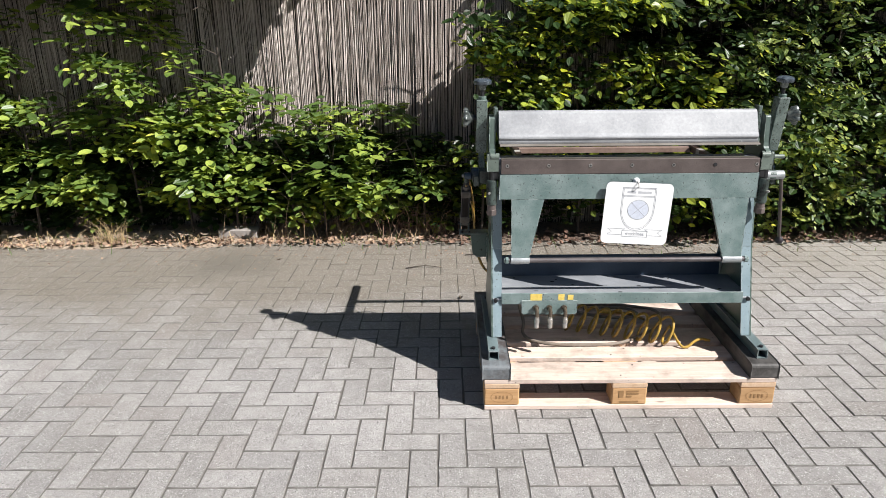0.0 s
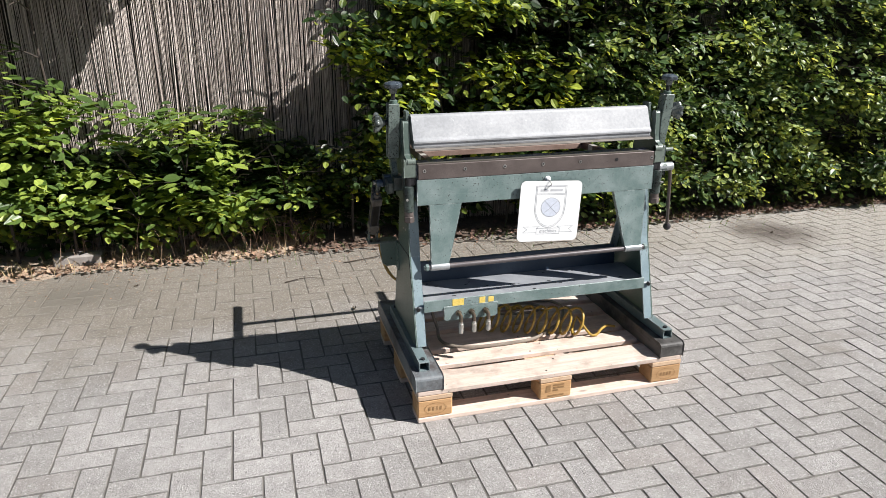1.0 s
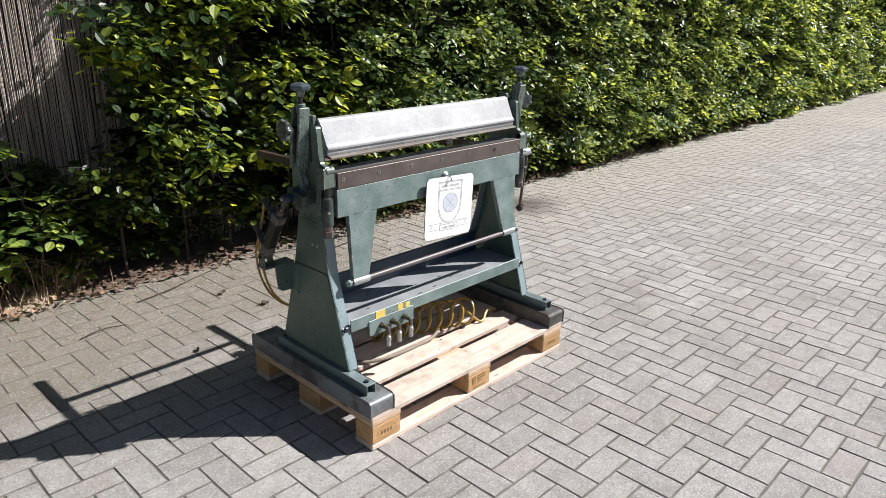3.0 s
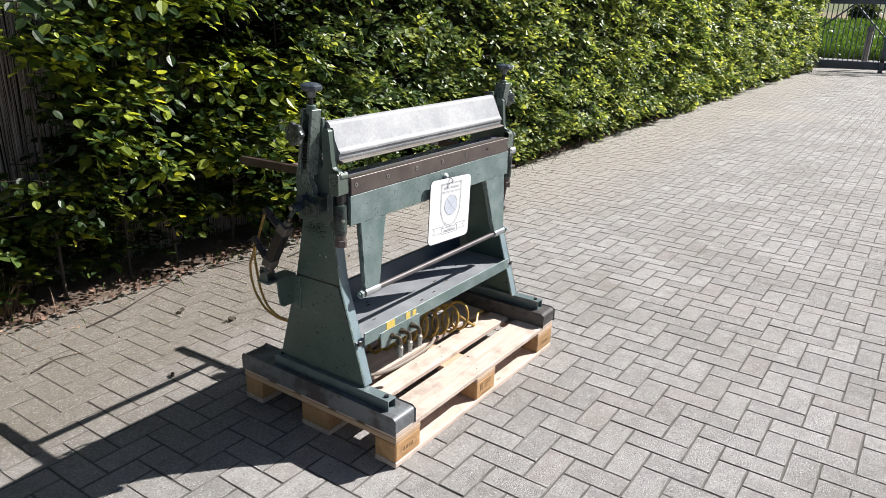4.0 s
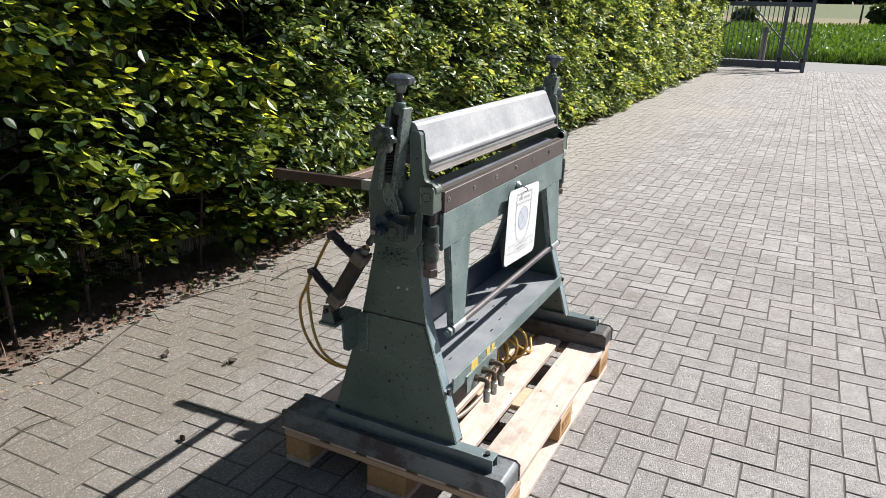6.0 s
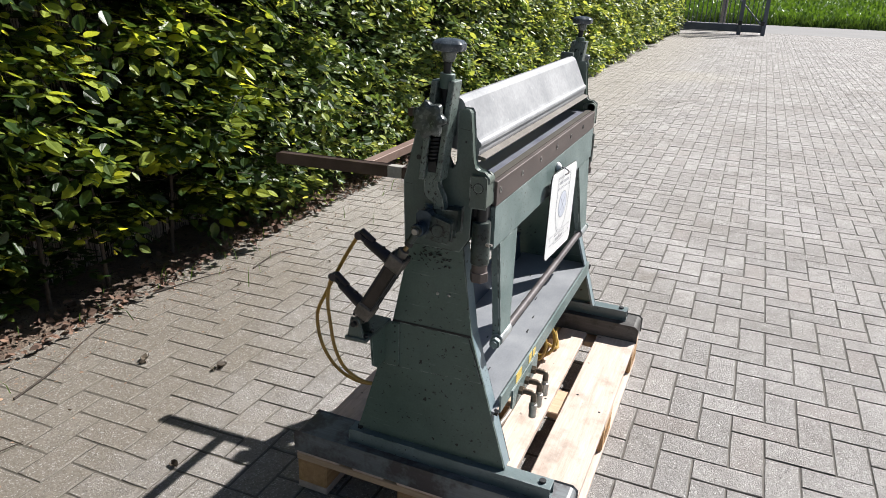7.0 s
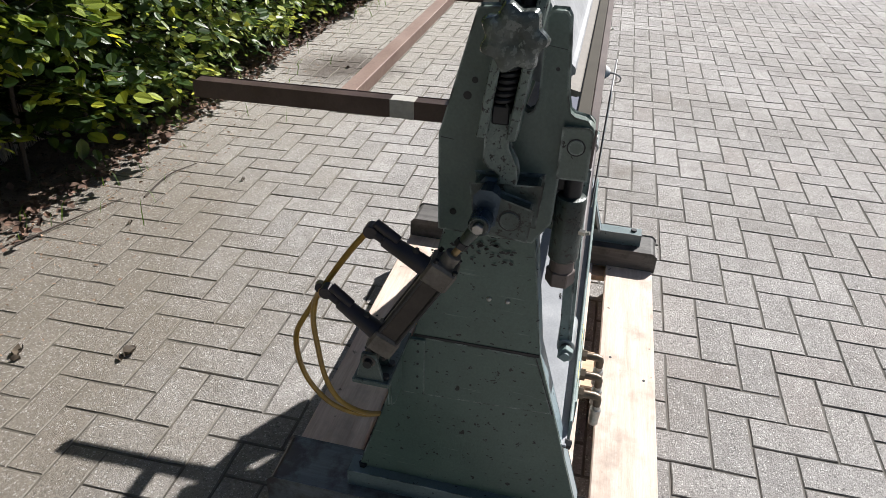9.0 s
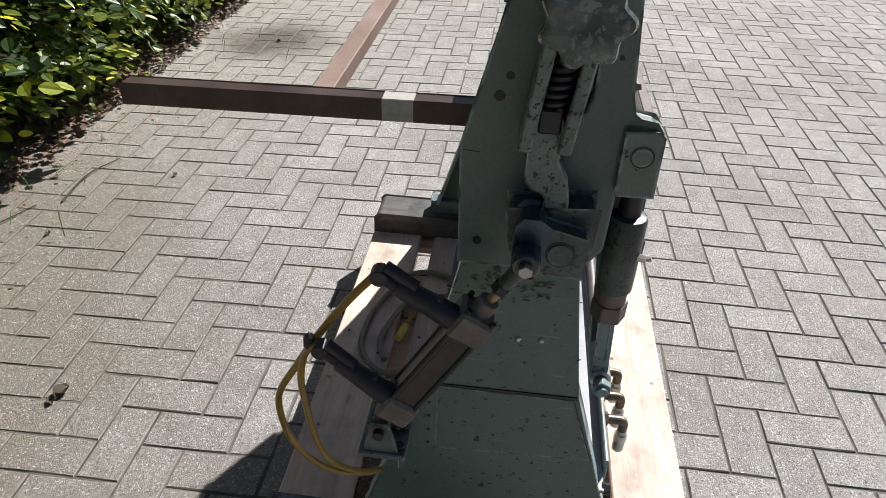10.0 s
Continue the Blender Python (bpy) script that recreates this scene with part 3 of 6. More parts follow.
def build_ground():
    xs = [-400, -100, -30, -8, 0, 8, 16, 24, 31, 36, 44, 52, 60, 64, 70, 78, 90, 105, 130, 200, 600]
    ys = [-600, -200, -80, -40, -20, -10, -4, 0, 4, 10, 20, 40, 80, 200, 600]
    bm = bmesh.new()
    grid = [[bm.verts.new((x, y, land(x) - 0.14)) for y in ys] for x in xs]
    for a, b in zip(grid, grid[1:]):
        for j in range(len(ys) - 1):
            bm.faces.new((a[j], b[j], b[j + 1], a[j + 1]))
    me = mesh_of("ground", bm, GROUND)
    return tagged(new("ground", me), "open sandy and grassy land rising towards fields", "ground", kind="structure")


build_ground()
bm = box(24.3, 30.2, -120, 120, -0.3, -0.012)
tagged(part("road", bm, ASPHALT), "pale sunlit asphalt road crossing behind the gate", "road", kind="structure")

# soil bed under the hedge, with an uneven front edge
rng = np.random.default_rng(4)


def build_bed(x0, x1, material, label):
    bm = bmesh.new()
    xs = np.linspace(x0, x1, int((x1 - x0) / 0.12) + 1)
    ys = np.linspace(0, 1, 12)
    rows = []
    for x in xs:
        front = 1.90 + 0.10 * noise.noise((x * 1.1, 0, 3)) + 0.05 * noise.noise((x * 5, 2, 0)) - (0.10 if x < -2.4 else 0)
        row = []
        for s in ys:
            y = front + s * (3.4 - front)
            z = fall(y) - 0.006 + 0.035 * min(1, s * 5) + 0.022 * noise.noise((x * 4, y * 4, 1)) * min(1, s * 6)
            row.append(bm.verts.new((x, y, z)))
        rows.append(row)
    for a, b in zip(rows, rows[1:]):
        for j in range(len(ys) - 1):
            bm.faces.new((a[j], b[j], b[j + 1], a[j + 1]))
    return tagged(part("soil_bed", bm, material, smooth=True), label, "soil", kind="structure")


build_bed(-7, -0.9, SOIL, "dry pale brown soil strip before the young shrubs")
build_bed(-0.9, 23.0, SOIL_SHADED, "soil under the tall hedge, darkened in colour for shade")


# reed fence behind the hedge
def reeds(x0, x1, y, z0, z1, seed):
    r = np.random.default_rng(seed)
    n = int((x1 - x0) / 0.0027)
    verts, faces = [], []
    for k in range(n):
        x = x0 + (x1 - x0) * (k + r.uniform(-0.4, 0.4)) / n
        if r.uniform() < 0.02:
            continue
        rad = r.uniform(0.0015, 0.0032)
        yy = y + r.uniform(-0.010, 0.005)
        lean, bow = r.normal(0, 0.018), r.normal(0, 0.010)
        top = z1 + r.uniform(-0.05, 0.05)
        low = z0 + r.uniform(-0.03, 0.02)
        base = len(verts)
        for s in (0.0, 0.5, 1.0):
            z = low + (top - low) * s
            cx = x + lean * (s - 0.5) * 2 + bow * math.sin(s * 3.1)
            for a in (0.4, 2.5, 4.6):
                verts.append((cx + rad * math.cos(a), yy + rad * math.sin(a), z))
        for s in (0, 3):
            for a in range(3):
                b = (a + 1) % 3
                faces.append((base + s + a, base + s + b, base + s + 3 + b, base + s + 3 + a))
    return verts, faces


fence = thing("reed_fence", (-2.5, 2.40, 0), "weathered grey-brown reed screen fence behind the hedge", "fence", kind="structure")
for seed, (x0, x1) in enumerate(((-6.6, -4.58), (-4.55, -2.57), (-2.54, -0.55), (-0.53, 1.45), (1.47, 3.45), (3.47, 5.4))):
    v, f = reeds(x0, x1, 2.385, -0.02, 2.7, seed)
    bulk("reed_panel", v, f, REED, fence)
for x in (-4.565, -2.555, -0.54, 1.46, 3.46, 5.43):
    part("fence_post", box(x - 0.035, x + 0.035, 2.40, 2.47, 0, 2.7), NEAR_BLACK, fence, "dark timber post", 0.004)
# Near-black sheet added behind the reeds so their gaps read as shade.
part("back_board", box(-6.6, 5.45, 2.402, 2.425, -0.2, 2.68), NEAR_BLACK, fence, "near-black sheet added so the gaps between reeds look shaded")

# ---- sliding gate and far things ----
gate = thing("sliding_gate", (22.8, 0.6, 0), "grey-blue steel sliding gate with upright bars, half open", "gate")
GX = 22.8
part("bottom_beam", box(GX - 0.09, GX + 0.09, -0.72, 2.6, 0.08, 0.30), GATE, gate, "", 0.01)
part("top_rail", box(GX - 0.05, GX + 0.05, -0.72, 2.6, 1.93, 2.06), GATE, gate, "", 0.008)
for y in (-0.75, -0.05):
    part("gate_post", box(GX - 0.2, GX - 0.1, y - 0.06, y + 0.06, 0, 2.75), GATE, gate, "", 0.01)
for k in range(24):
    y = -0.62 + 0.135 * k
    part("bar", box(GX - 0.015, GX + 0.015, y - 0.013, y + 0.013, 0.30, 1.93), GATE, gate)
for a, b in (((1.75, 1.25), (0.95, 1.95)), ((0.95, 1.95), (-0.62, 0.35))):
    part("brace", rod((GX - 0.03, a[0], a[1]), (GX - 0.03, b[0], b[1]), 0.025, 6), GATE, gate)
for y in (-0.02, -0.66):
    part("roller_bracket", box(GX - 0.24, GX - 0.09, y - 0.09, y + 0.02, 0.30, 0.42), DARK, gate, "", 0.01)
marker = thing("marker_post", (24.0, 0.55, 0), "pale grey concrete marker post beside the road", "post")
part("shaft", box(23.92, 24.08, 0.45, 0.62, 0, 1.15), STONE, marker, "", 0.02)
part("cap", prism("y", [(23.91, 1.15), (24.09, 1.15), (24.0, 1.30)], 0.44, 0.63), STONE, marker)
for x, y in ((68, -9.5), (69, -14.0), (68, -4.0), (67, 1.0), (69, -19.0)):
    p = thing("field_post", (x, y, land(x)), "thin weathered wooden fence post in the meadow", "post", "meadow fence posts")
    part("stake", rod((x, y, land(x) - 0.1), (x, y, land(x) + 1.35), 0.09, 7, r2=0.07), TWIG, p)


def leaf_cloud(origin, along, up, size, width, fold=0.16, curl=-0.10):
    """Folded oval leaves: arrays of places, directions, normals and sizes."""
    along = along / np.linalg.norm(along, axis=1, keepdims=True)
    side = np.cross(up, along)
    side /= np.linalg.norm(side, axis=1, keepdims=True)
    nrm = np.cross(along, side)
    pts = np.stack([origin + size[:, None] * (a * along + b * width[:, None] * side + (fold * abs(b) * 2.1 + curl * a**3 - 0.35 * b * b) * width[:, None] * nrm) for a, b, _ in BLADE], 1)
    n, m = len(origin), len(BLADE)
    base = np.arange(n)[:, None] * m
    return pts.reshape(-1, 3), np.concatenate([base + HALVES[0], base + HALVES[1]])


BLADE = np.array([(0, 0, 0), (0.07, -0.18, 0), (0.24, -0.40, 0), (0.50, -0.47, 0), (0.76, -0.33, 0), (0.92, -0.12, 0), (1, 0, 0), (0.92, 0.12, 0), (0.76, 0.33, 0), (0.50, 0.47, 0), (0.24, 0.40, 0), (0.07, 0.18, 0)])
HALVES = ([0, 6, 5, 4, 3, 2, 1], [0, 11, 10, 9, 8, 7, 6])


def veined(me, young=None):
    """Give every leaf of a mesh its own length and width, for the veins, and a youth value for the tone: tips painted
    lighter, shaded inner leaves darker.
    """
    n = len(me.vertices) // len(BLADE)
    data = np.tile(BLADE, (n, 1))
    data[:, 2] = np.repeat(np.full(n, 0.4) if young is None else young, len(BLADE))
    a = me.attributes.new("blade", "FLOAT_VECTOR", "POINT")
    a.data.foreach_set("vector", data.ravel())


def unit(v):
    return v / np.linalg.norm(v, axis=-1, keepdims=True)


def sprays(tips, seed, size=0.06, count=13, reach=0.34, outward=(0, -1, 0), lean=0.34, loose=0.17):
    """Flat leafy fans that end at the given tips: a main twig and side twigs in one nearly level plane. Returns leaf arrays, twig lines and youth."""
    r = np.random.default_rng(seed)
    n = len(tips)
    d = unit(np.array(outward) + r.normal(0, 1, (n, 3)) * (0.75, 0.22, 0.12))
    reach = reach * r.uniform(0.75, 1.25, (n, 1))
    root = tips - d * reach
    layer = np.array((0.10, -lean, 0.94)) + r.normal(0, 0.9 * loose, (n, 3))
    layer = unit(layer - d * (layer * d).sum(1, keepdims=True))
    cross = unit(np.cross(layer, d))
    o, a, u, s, y = [], [], [], [], []

    def leaf(at, way, f, scale):
        o.append(at + r.normal(0, 0.004, (n, 3)))
        a.append(unit(way + r.normal(0, 0.95 * loose, (n, 3))))
        u.append(unit(layer + r.normal(0, loose, (n, 3)) + np.array((0, -0.5, 0)) * (lean - 0.34)))
        s.append(size * scale * np.clip(r.lognormal(-0.10, 0.28, n), 0.42, 1.45))
        y.append(np.full(n, f))

    def on_main(f):
        return root + d * reach * f + np.array((0, 0, -0.06)) * f * f

    mains = max(4, round(count * 0.55))
    for k in range(mains):
        f = (k + 1.0) / mains
        sgn = 1 if k % 2 else -1
        leaf(on_main(f), d * (0.7 + 0.8 * (f > 0.97)) + sgn * cross * (1.0 - 0.9 * (f > 0.97)), f, 0.85 + 0.25 * math.sin(3 * f))
    for j in range(4):
        f0 = 0.22 + 0.17 * j
        sgn = 1 if j % 2 else -1
        way = unit(d * 0.75 + sgn * cross * 0.85 + layer * r.normal(0, 0.10, (n, 1)))
        side = unit(np.cross(layer, way))
        far = reach * (0.62 - 0.45 * f0)
        for k in range(4):
            g = (k + 1.0) / 4
            q = 1 if k % 2 else -1
            leaf(on_main(f0) + way * far * g + np.array((0, 0, -0.03)) * g * g, way * (0.7 + 0.8 * (g > 0.97)) + q * side * (1.0 - 0.9 * (g > 0.97)), 0.5 * f0 + 0.5 * g, 0.8 + 0.25 * math.sin(3 * g))
    o, a, u, s, y = (np.concatenate(v) for v in (o, a, u, s, y))
    return (o, a, u, s, r.uniform(0.78, 1.04, len(s))), (root, tips), y


def twig_mesh(root, tip, rad):
    verts, faces = [], []
    for p, q in zip(root, tip):
        d = q - p
        s = unit(np.cross(d, (0.1, 0.2, 1.0)))
        u = unit(np.cross(s, d))
        m = (p + q) / 2 + (0, 0, 0.008)
        b = len(verts)
        for c, k in ((p, 1.0), (m, 0.7), (q + (0, 0, -0.04), 0.25)):
            for ang in (0, 2.1, 4.2):
                verts.append(tuple(c + rad * k * (math.cos(ang) * s + math.sin(ang) * u)))
        for row in (0, 3):
            for i in range(3):
                j = (i + 1) % 3
                faces.append((b + row + i, b + row + j, b + row + 3 + j, b + row + 3 + i))
    return verts, faces


def front_of(x, z):
    """How far the hedge's leafy face stands out over the yard."""
    y = (1.90 if x < -0.8 else 1.80) + 0.13 * noise.noise((x * 0.9, z * 1.1, 5.0)) + 0.15 * noise.noise((x * 2.6, z * 3.2, 9.0))
    if x > 2.5:
        y -= min(0.14, (x - 2.5) * 0.06)
    if -0.8 < x < 2.4:
        y -= 0.09 * min(1.0, max(0.0, z - 0.2) / 0.2)
    rise = 0.42 if x < -0.8 else 0.42 + 0.33 * max(0.0, min(1.0, (1.6 - x) / 0.8))
    return y + (0.40 if x < 1.0 else 0.22) * max(0.0, rise - z) / rise


def covered(x, z, r):
    """Where the near hedge carries leaves: low and broken before the reed screen, tall on both sides."""
    if z > 1.98 and x < -0.78:
        return x < -1.25 - (z - 2.0) * 0.25 and noise.noise((x * 2.5, z * 2.5, 8)) > -0.25
    if x < -2.42:
        top = 1.75 + 0.3 * noise.noise((x * 2, 1, 1)) if x < -2.6 else 1.35
        gap = -3.75 < x < -3.35 and z > 1.25
        return z < top and not gap and noise.noise((x * 2.2, z * 2.2, 21)) > -0.36
    if x < -0.78:
        top = float(np.interp(x, (-2.42, -2.2, -1.95, -1.6, -1.35, -1.1, -0.95, -0.85, -0.78), (1.22, 1.05, 1.00, 1.10, 1.02, 0.92, 0.80, 0.60, 0.50)))
        if z > top + 0.04 * r.normal():
            return False
        return z < 0.72 or noise.noise((x * 4.5, z * 4.5, 3)) > -0.02
    if z < 0.30 and x < 1.0:
        return False
    if z < 0.50 and x < 1.0 and r.uniform() < 0.35:
        return False
    if z < 0.45 and x < 1.3:
        return r.uniform() < 0.5
    if z < 0.55:
        return True
    left = float(np.interp(z, (0.55, 0.8, 1.1, 1.35, 1.7, 2.3), (-0.52, -0.55, -0.57, -0.62, -0.45, -0.35)))
    if x < left + 0.05 * r.normal():
        return False
    if z > float(np.interp(x, (-0.7, 0.2, 1.2, 2.2), (1.70, 1.75, 1.95, 2.35))):
        return False
    if 0.62 < x < 1.0 and 1.22 < z < 1.62 and noise.noise((x * 5, z * 5, 2)) > -0.25:
        return False
    if 2.05 < x < 2.3 and 1.45 < z < 1.7:
        return False
    return noise.noise((x * 2.4, z * 2.4, 14)) > (-0.45 if x < 0.2 else -0.25 if x < 1.1 else -0.5)


def tips_in(x0, x1, z0, z1, per_area, seed, test=None, depth=0.12):
    r = np.random.default_rng(seed)
    n = int((x1 - x0) * (z1 - z0) * per_area)
    out = []
    for x, z, g in zip(r.uniform(x0, x1, n), r.uniform(z0, z1, n), r.exponential(depth, n)):
        # tiers and lumps of leaf with dark hollows between them
        if noise.noise((x * 3.1, z * 4.6, 31)) + 0.6 * noise.noise((x * 7.5, z * 10.0, 17)) + r.normal(0, 0.10) < (-0.05 if x < 0.2 else 0.03 if x < 1.2 else -0.02 if x < 2.6 else -0.14):
            continue
        if test is None or test(x, z, r):
            out.append((x, front_of(x, z) + min(g, 0.34) - 0.03, z))
    return np.array(out)


def build_hedge(name, label, stretches, stems, seed):
    hedge = thing(name, (stretches[0][0], 2.1, 0), label, "hedge")
    for k, (x0, x1, z0, z1, per, size, count, test, mat_) in enumerate(stretches):
        tips = tips_in(x0, x1, z0, z1, per, seed + k, test)
        (o, a, u, s, w), (root, tip), y = sprays(tips, seed + 50 + k, size, count, 0.30 + size, (0, -1, 0), *((0.34, 0.20) if x1 < 0 else (0.58, 0.28) if x1 < 1.3 else (0.85, 0.34)))
        v, f = leaf_cloud(o, a, u, s, w * (0.74 if x1 < 1.3 else 0.66))
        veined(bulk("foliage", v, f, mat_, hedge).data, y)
        if size < 0.08 and x0 < 7:
            v, f = twig_mesh(root, tip, 0.0026)
            bulk("twig_mass", v, f, TWIG, hedge)
    r = np.random.default_rng(seed)
    for x in stems:
        x += r.uniform(-0.08, 0.08)
        h = 0.75 if -2.3 < x < -0.8 else 2.1
        line = smooth_line([(x, 2.12 + r.uniform(-0.06, 0.06), -0.02), (x + r.uniform(-0.06, 0.06), 2.12, h * 0.35), (x + r.uniform(-0.15, 0.15), 2.08, h * 0.7), (x + r.uniform(-0.2, 0.2), 2.04, h)], 5)
        stem = part("stem", sweep(line, lambda t: 0.009 * (1 - 0.75 * t) + 0.002, 7), TWIG, hedge, smooth=True)
        for i in range(5):
            q = line[3 + 2 * i]
            e = q + Vector((r.uniform(-0.28, 0.28), -r.uniform(0.08, 0.3), r.uniform(0.02, 0.22)))
            part("limb", sweep(smooth_line([q, (q + e) / 2 + Vector((0, 0, 0.03)), e], 4), lambda t: 0.006 * (1 - 0.7 * t), 5), TWIG, stem)
    hedge.location.z -= 0.05
    return hedge


low = build_hedge("hedge", "young hornbeam shrubs growing thin before the reed screen", [
    (-6.2, -0.78, 0.13, 1.95, 165, 0.080, 12, covered, LEAF_BRIGHT),
    # Foliage above the view, added to throw shade on the reed screen.
    (-4.2, -1.62, 1.95, 3.1, 190, 0.080, 12, None, LEAF_BRIGHT)], np.arange(-5.9, -0.8, 0.36), 11)
tall = build_hedge("hedge", "tall clipped hornbeam hedge with sunlit yellow-green leaf tips", [
    (-0.80, 1.2, 0.12, 2.35, 225, 0.068, 13, covered, LEAF),
    (1.2, 3.2, 0.12, 2.35, 265, 0.053, 13, covered, LEAF_LIT),
    (3.2, 7.5, 0.10, 2.5, 215, 0.056, 12, None, LEAF_LIT),
    (7.5, 14.0, 0.08, 2.7, 110, 0.076, 12, None, LEAF_LIT),
    (14.0, 22.4, 0.06, 2.8, 60, 0.096, 11, None, LEAF_LIT)], np.arange(-0.55, 7.0, 0.42), 31)
# Near-black box added to stand for the hedge's shaded inside.
part("dense_core", box(3.0, 22.3, 2.22, 3.0, 0.0, 2.5), NEAR_BLACK, tall, "near-black box standing in for the shade inside the hedge", 0.1)
# inner leaves near the foot, shade painted in by a lowered youth value
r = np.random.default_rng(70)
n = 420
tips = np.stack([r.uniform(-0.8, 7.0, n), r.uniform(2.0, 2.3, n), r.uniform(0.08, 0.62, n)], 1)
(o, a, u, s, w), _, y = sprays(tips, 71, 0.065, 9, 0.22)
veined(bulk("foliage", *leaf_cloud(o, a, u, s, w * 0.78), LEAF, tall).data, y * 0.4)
# canopy over the screen, mostly unseen, added to shade it; leaves painted darker
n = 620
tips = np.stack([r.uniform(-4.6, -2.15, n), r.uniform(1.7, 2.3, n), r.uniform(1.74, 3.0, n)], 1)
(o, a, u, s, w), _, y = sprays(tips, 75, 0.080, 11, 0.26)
veined(bulk("foliage", *leaf_cloud(o, a, u, s, w * 0.78), LEAF_BRIGHT, low).data, y * 0.3)
# leaves deep inside, before the screen, painted dark for shade by low youth
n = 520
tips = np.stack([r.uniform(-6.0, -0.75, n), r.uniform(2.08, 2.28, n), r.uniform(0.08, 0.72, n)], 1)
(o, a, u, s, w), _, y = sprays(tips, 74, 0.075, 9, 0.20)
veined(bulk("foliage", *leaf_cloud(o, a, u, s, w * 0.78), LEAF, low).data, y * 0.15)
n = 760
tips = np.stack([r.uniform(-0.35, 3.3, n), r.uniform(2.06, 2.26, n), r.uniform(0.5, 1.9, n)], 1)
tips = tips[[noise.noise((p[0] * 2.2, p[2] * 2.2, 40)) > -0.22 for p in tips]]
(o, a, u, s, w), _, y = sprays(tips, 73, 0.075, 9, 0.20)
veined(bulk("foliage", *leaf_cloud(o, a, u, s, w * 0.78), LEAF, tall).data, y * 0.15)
# leafy top of the clipped hedge
r = np.random.default_rng(60)
n = 1200
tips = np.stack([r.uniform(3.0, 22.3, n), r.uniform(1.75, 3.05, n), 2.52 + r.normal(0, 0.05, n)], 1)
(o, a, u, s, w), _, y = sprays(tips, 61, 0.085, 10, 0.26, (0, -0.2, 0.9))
veined(bulk("foliage", *leaf_cloud(o, a, u, s, w * 0.78), LEAF_LIT, tall).data, y)
# leaves that stand out singly on the near face
lv, lf = leaf_cloud(np.zeros((1, 3)), np.array([[1.0, 0, 0]]), np.array([[0, 0, 1.0]]), np.ones(1), np.ones(1) * 0.74)
leaf_mesh = bpy.data.meshes.new("leaf")
leaf_mesh.from_pydata(lv, [], lf)
leaf_mesh.materials.append(LEAF)
veined(leaf_mesh)
r = np.random.default_rng(77)
made = 0
while made < 240:
    x, z = r.uniform(-0.6, 2.4), r.uniform(0.35, 1.75)
    if not covered(x, z, r):
        continue
    ob = new("leaf", leaf_mesh)
    ob.parent = tall
    ob.location = Vector((x, front_of(x, z) - r.uniform(0.01, 0.10), z)) - tall.location
    ob.rotation_euler = (r.normal(0.25, 0.4), r.normal(0.25, 0.35), r.uniform(-2.9, -0.3))
    ob.scale = (r.uniform(0.048, 0.075),) * 3
    made += 1

# crop field, bushes and the wood
r = np.random.default_rng(9)
n = 26000
px = 30.6 + 31 * r.uniform(0, 1, n) ** 1.5
py = r.uniform(-30, 14, n)
o = np.stack([px, py, [land(a) for a in px]], 1) + (0, 0, 0.02)
h = np.where(px < 31.6, 0.20, 0.26) * r.uniform(0.7, 1.25, n)
o[:, 2] += h * r.uniform(0.0, 0.4, n)
a = unit(np.stack([r.normal(0, 0.6, n), r.normal(0, 0.6, n), r.uniform(0.5, 1.3, n)], 1))
v, f = leaf_cloud(o, a, unit(r.normal(0, 1, (n, 3))), h, np.full(n, 0.42))
tagged(bulk("crop_field", v, f, CROP), "bright green field of young maize", "crop")

n = 9000
px = r.uniform(30.25, 31.3, n)
o = np.stack([px, r.uniform(-30, 14, n), np.full(n, -0.13)], 1)
a = unit(np.stack([r.normal(0, 0.35, n), r.normal(0, 0.35, n), r.uniform(0.8, 1.3, n)], 1))
v, f = leaf_cloud(o, a, unit(r.normal(0, 1, (n, 3))), r.uniform(0.25, 0.62, n), np.full(n, 0.10))
tagged(bulk("verge_grass", v, f, VERGE), "tall dark green grass verge along the road", "grass")


def crown(centre, radii, n, leaf, seed, material, parent):
    """A crown of clumps on a lumpy shell, uneven and with gaps."""
    r = np.random.default_rng(seed)
    d = unit(r.normal(0, 1, (n, 3)))
    lump = np.array([0.72 + 0.42 * noise.noise(Vector(q) * 2.1 + Vector((seed, 0, 0))) for q in d])
    o = np.array(centre) + d * np.array(radii) * (lump * r.uniform(0.75, 1.06, n))[:, None]
    v, f = leaf_cloud(o, unit(d + r.normal(0, 0.7, (n, 3))), unit(d + r.normal(0, 0.5, (n, 3)) + (0, 0, 0.4)), leaf * r.uniform(0.6, 1.3, n), np.full(n, 0.8))
    return bulk("crown", v, f, material, parent)


for k, (x, y, rx, h) in enumerate(((65, -5.3, 1.15, 1.6), (66, -8.8, 2.3, 1.8), (65, -6.9, 1.0, 0.8), (64, 4.6, 1.2, 1.1))):
    b = thing("bush", (x, y, land(x)), "round dark green field bush in the meadow", "bush", "meadow bushes")
    part("stem", rod((x, y, land(x) - 0.1), (x, y, land(x) + h * 0.5), 0.09, 7, r2=0.04), TWIG, b)
    crown((x, y, land(x) + h * 0.5), (rx, rx, h * 0.55), 1300, 0.26, 100 + k, BUSH, b)
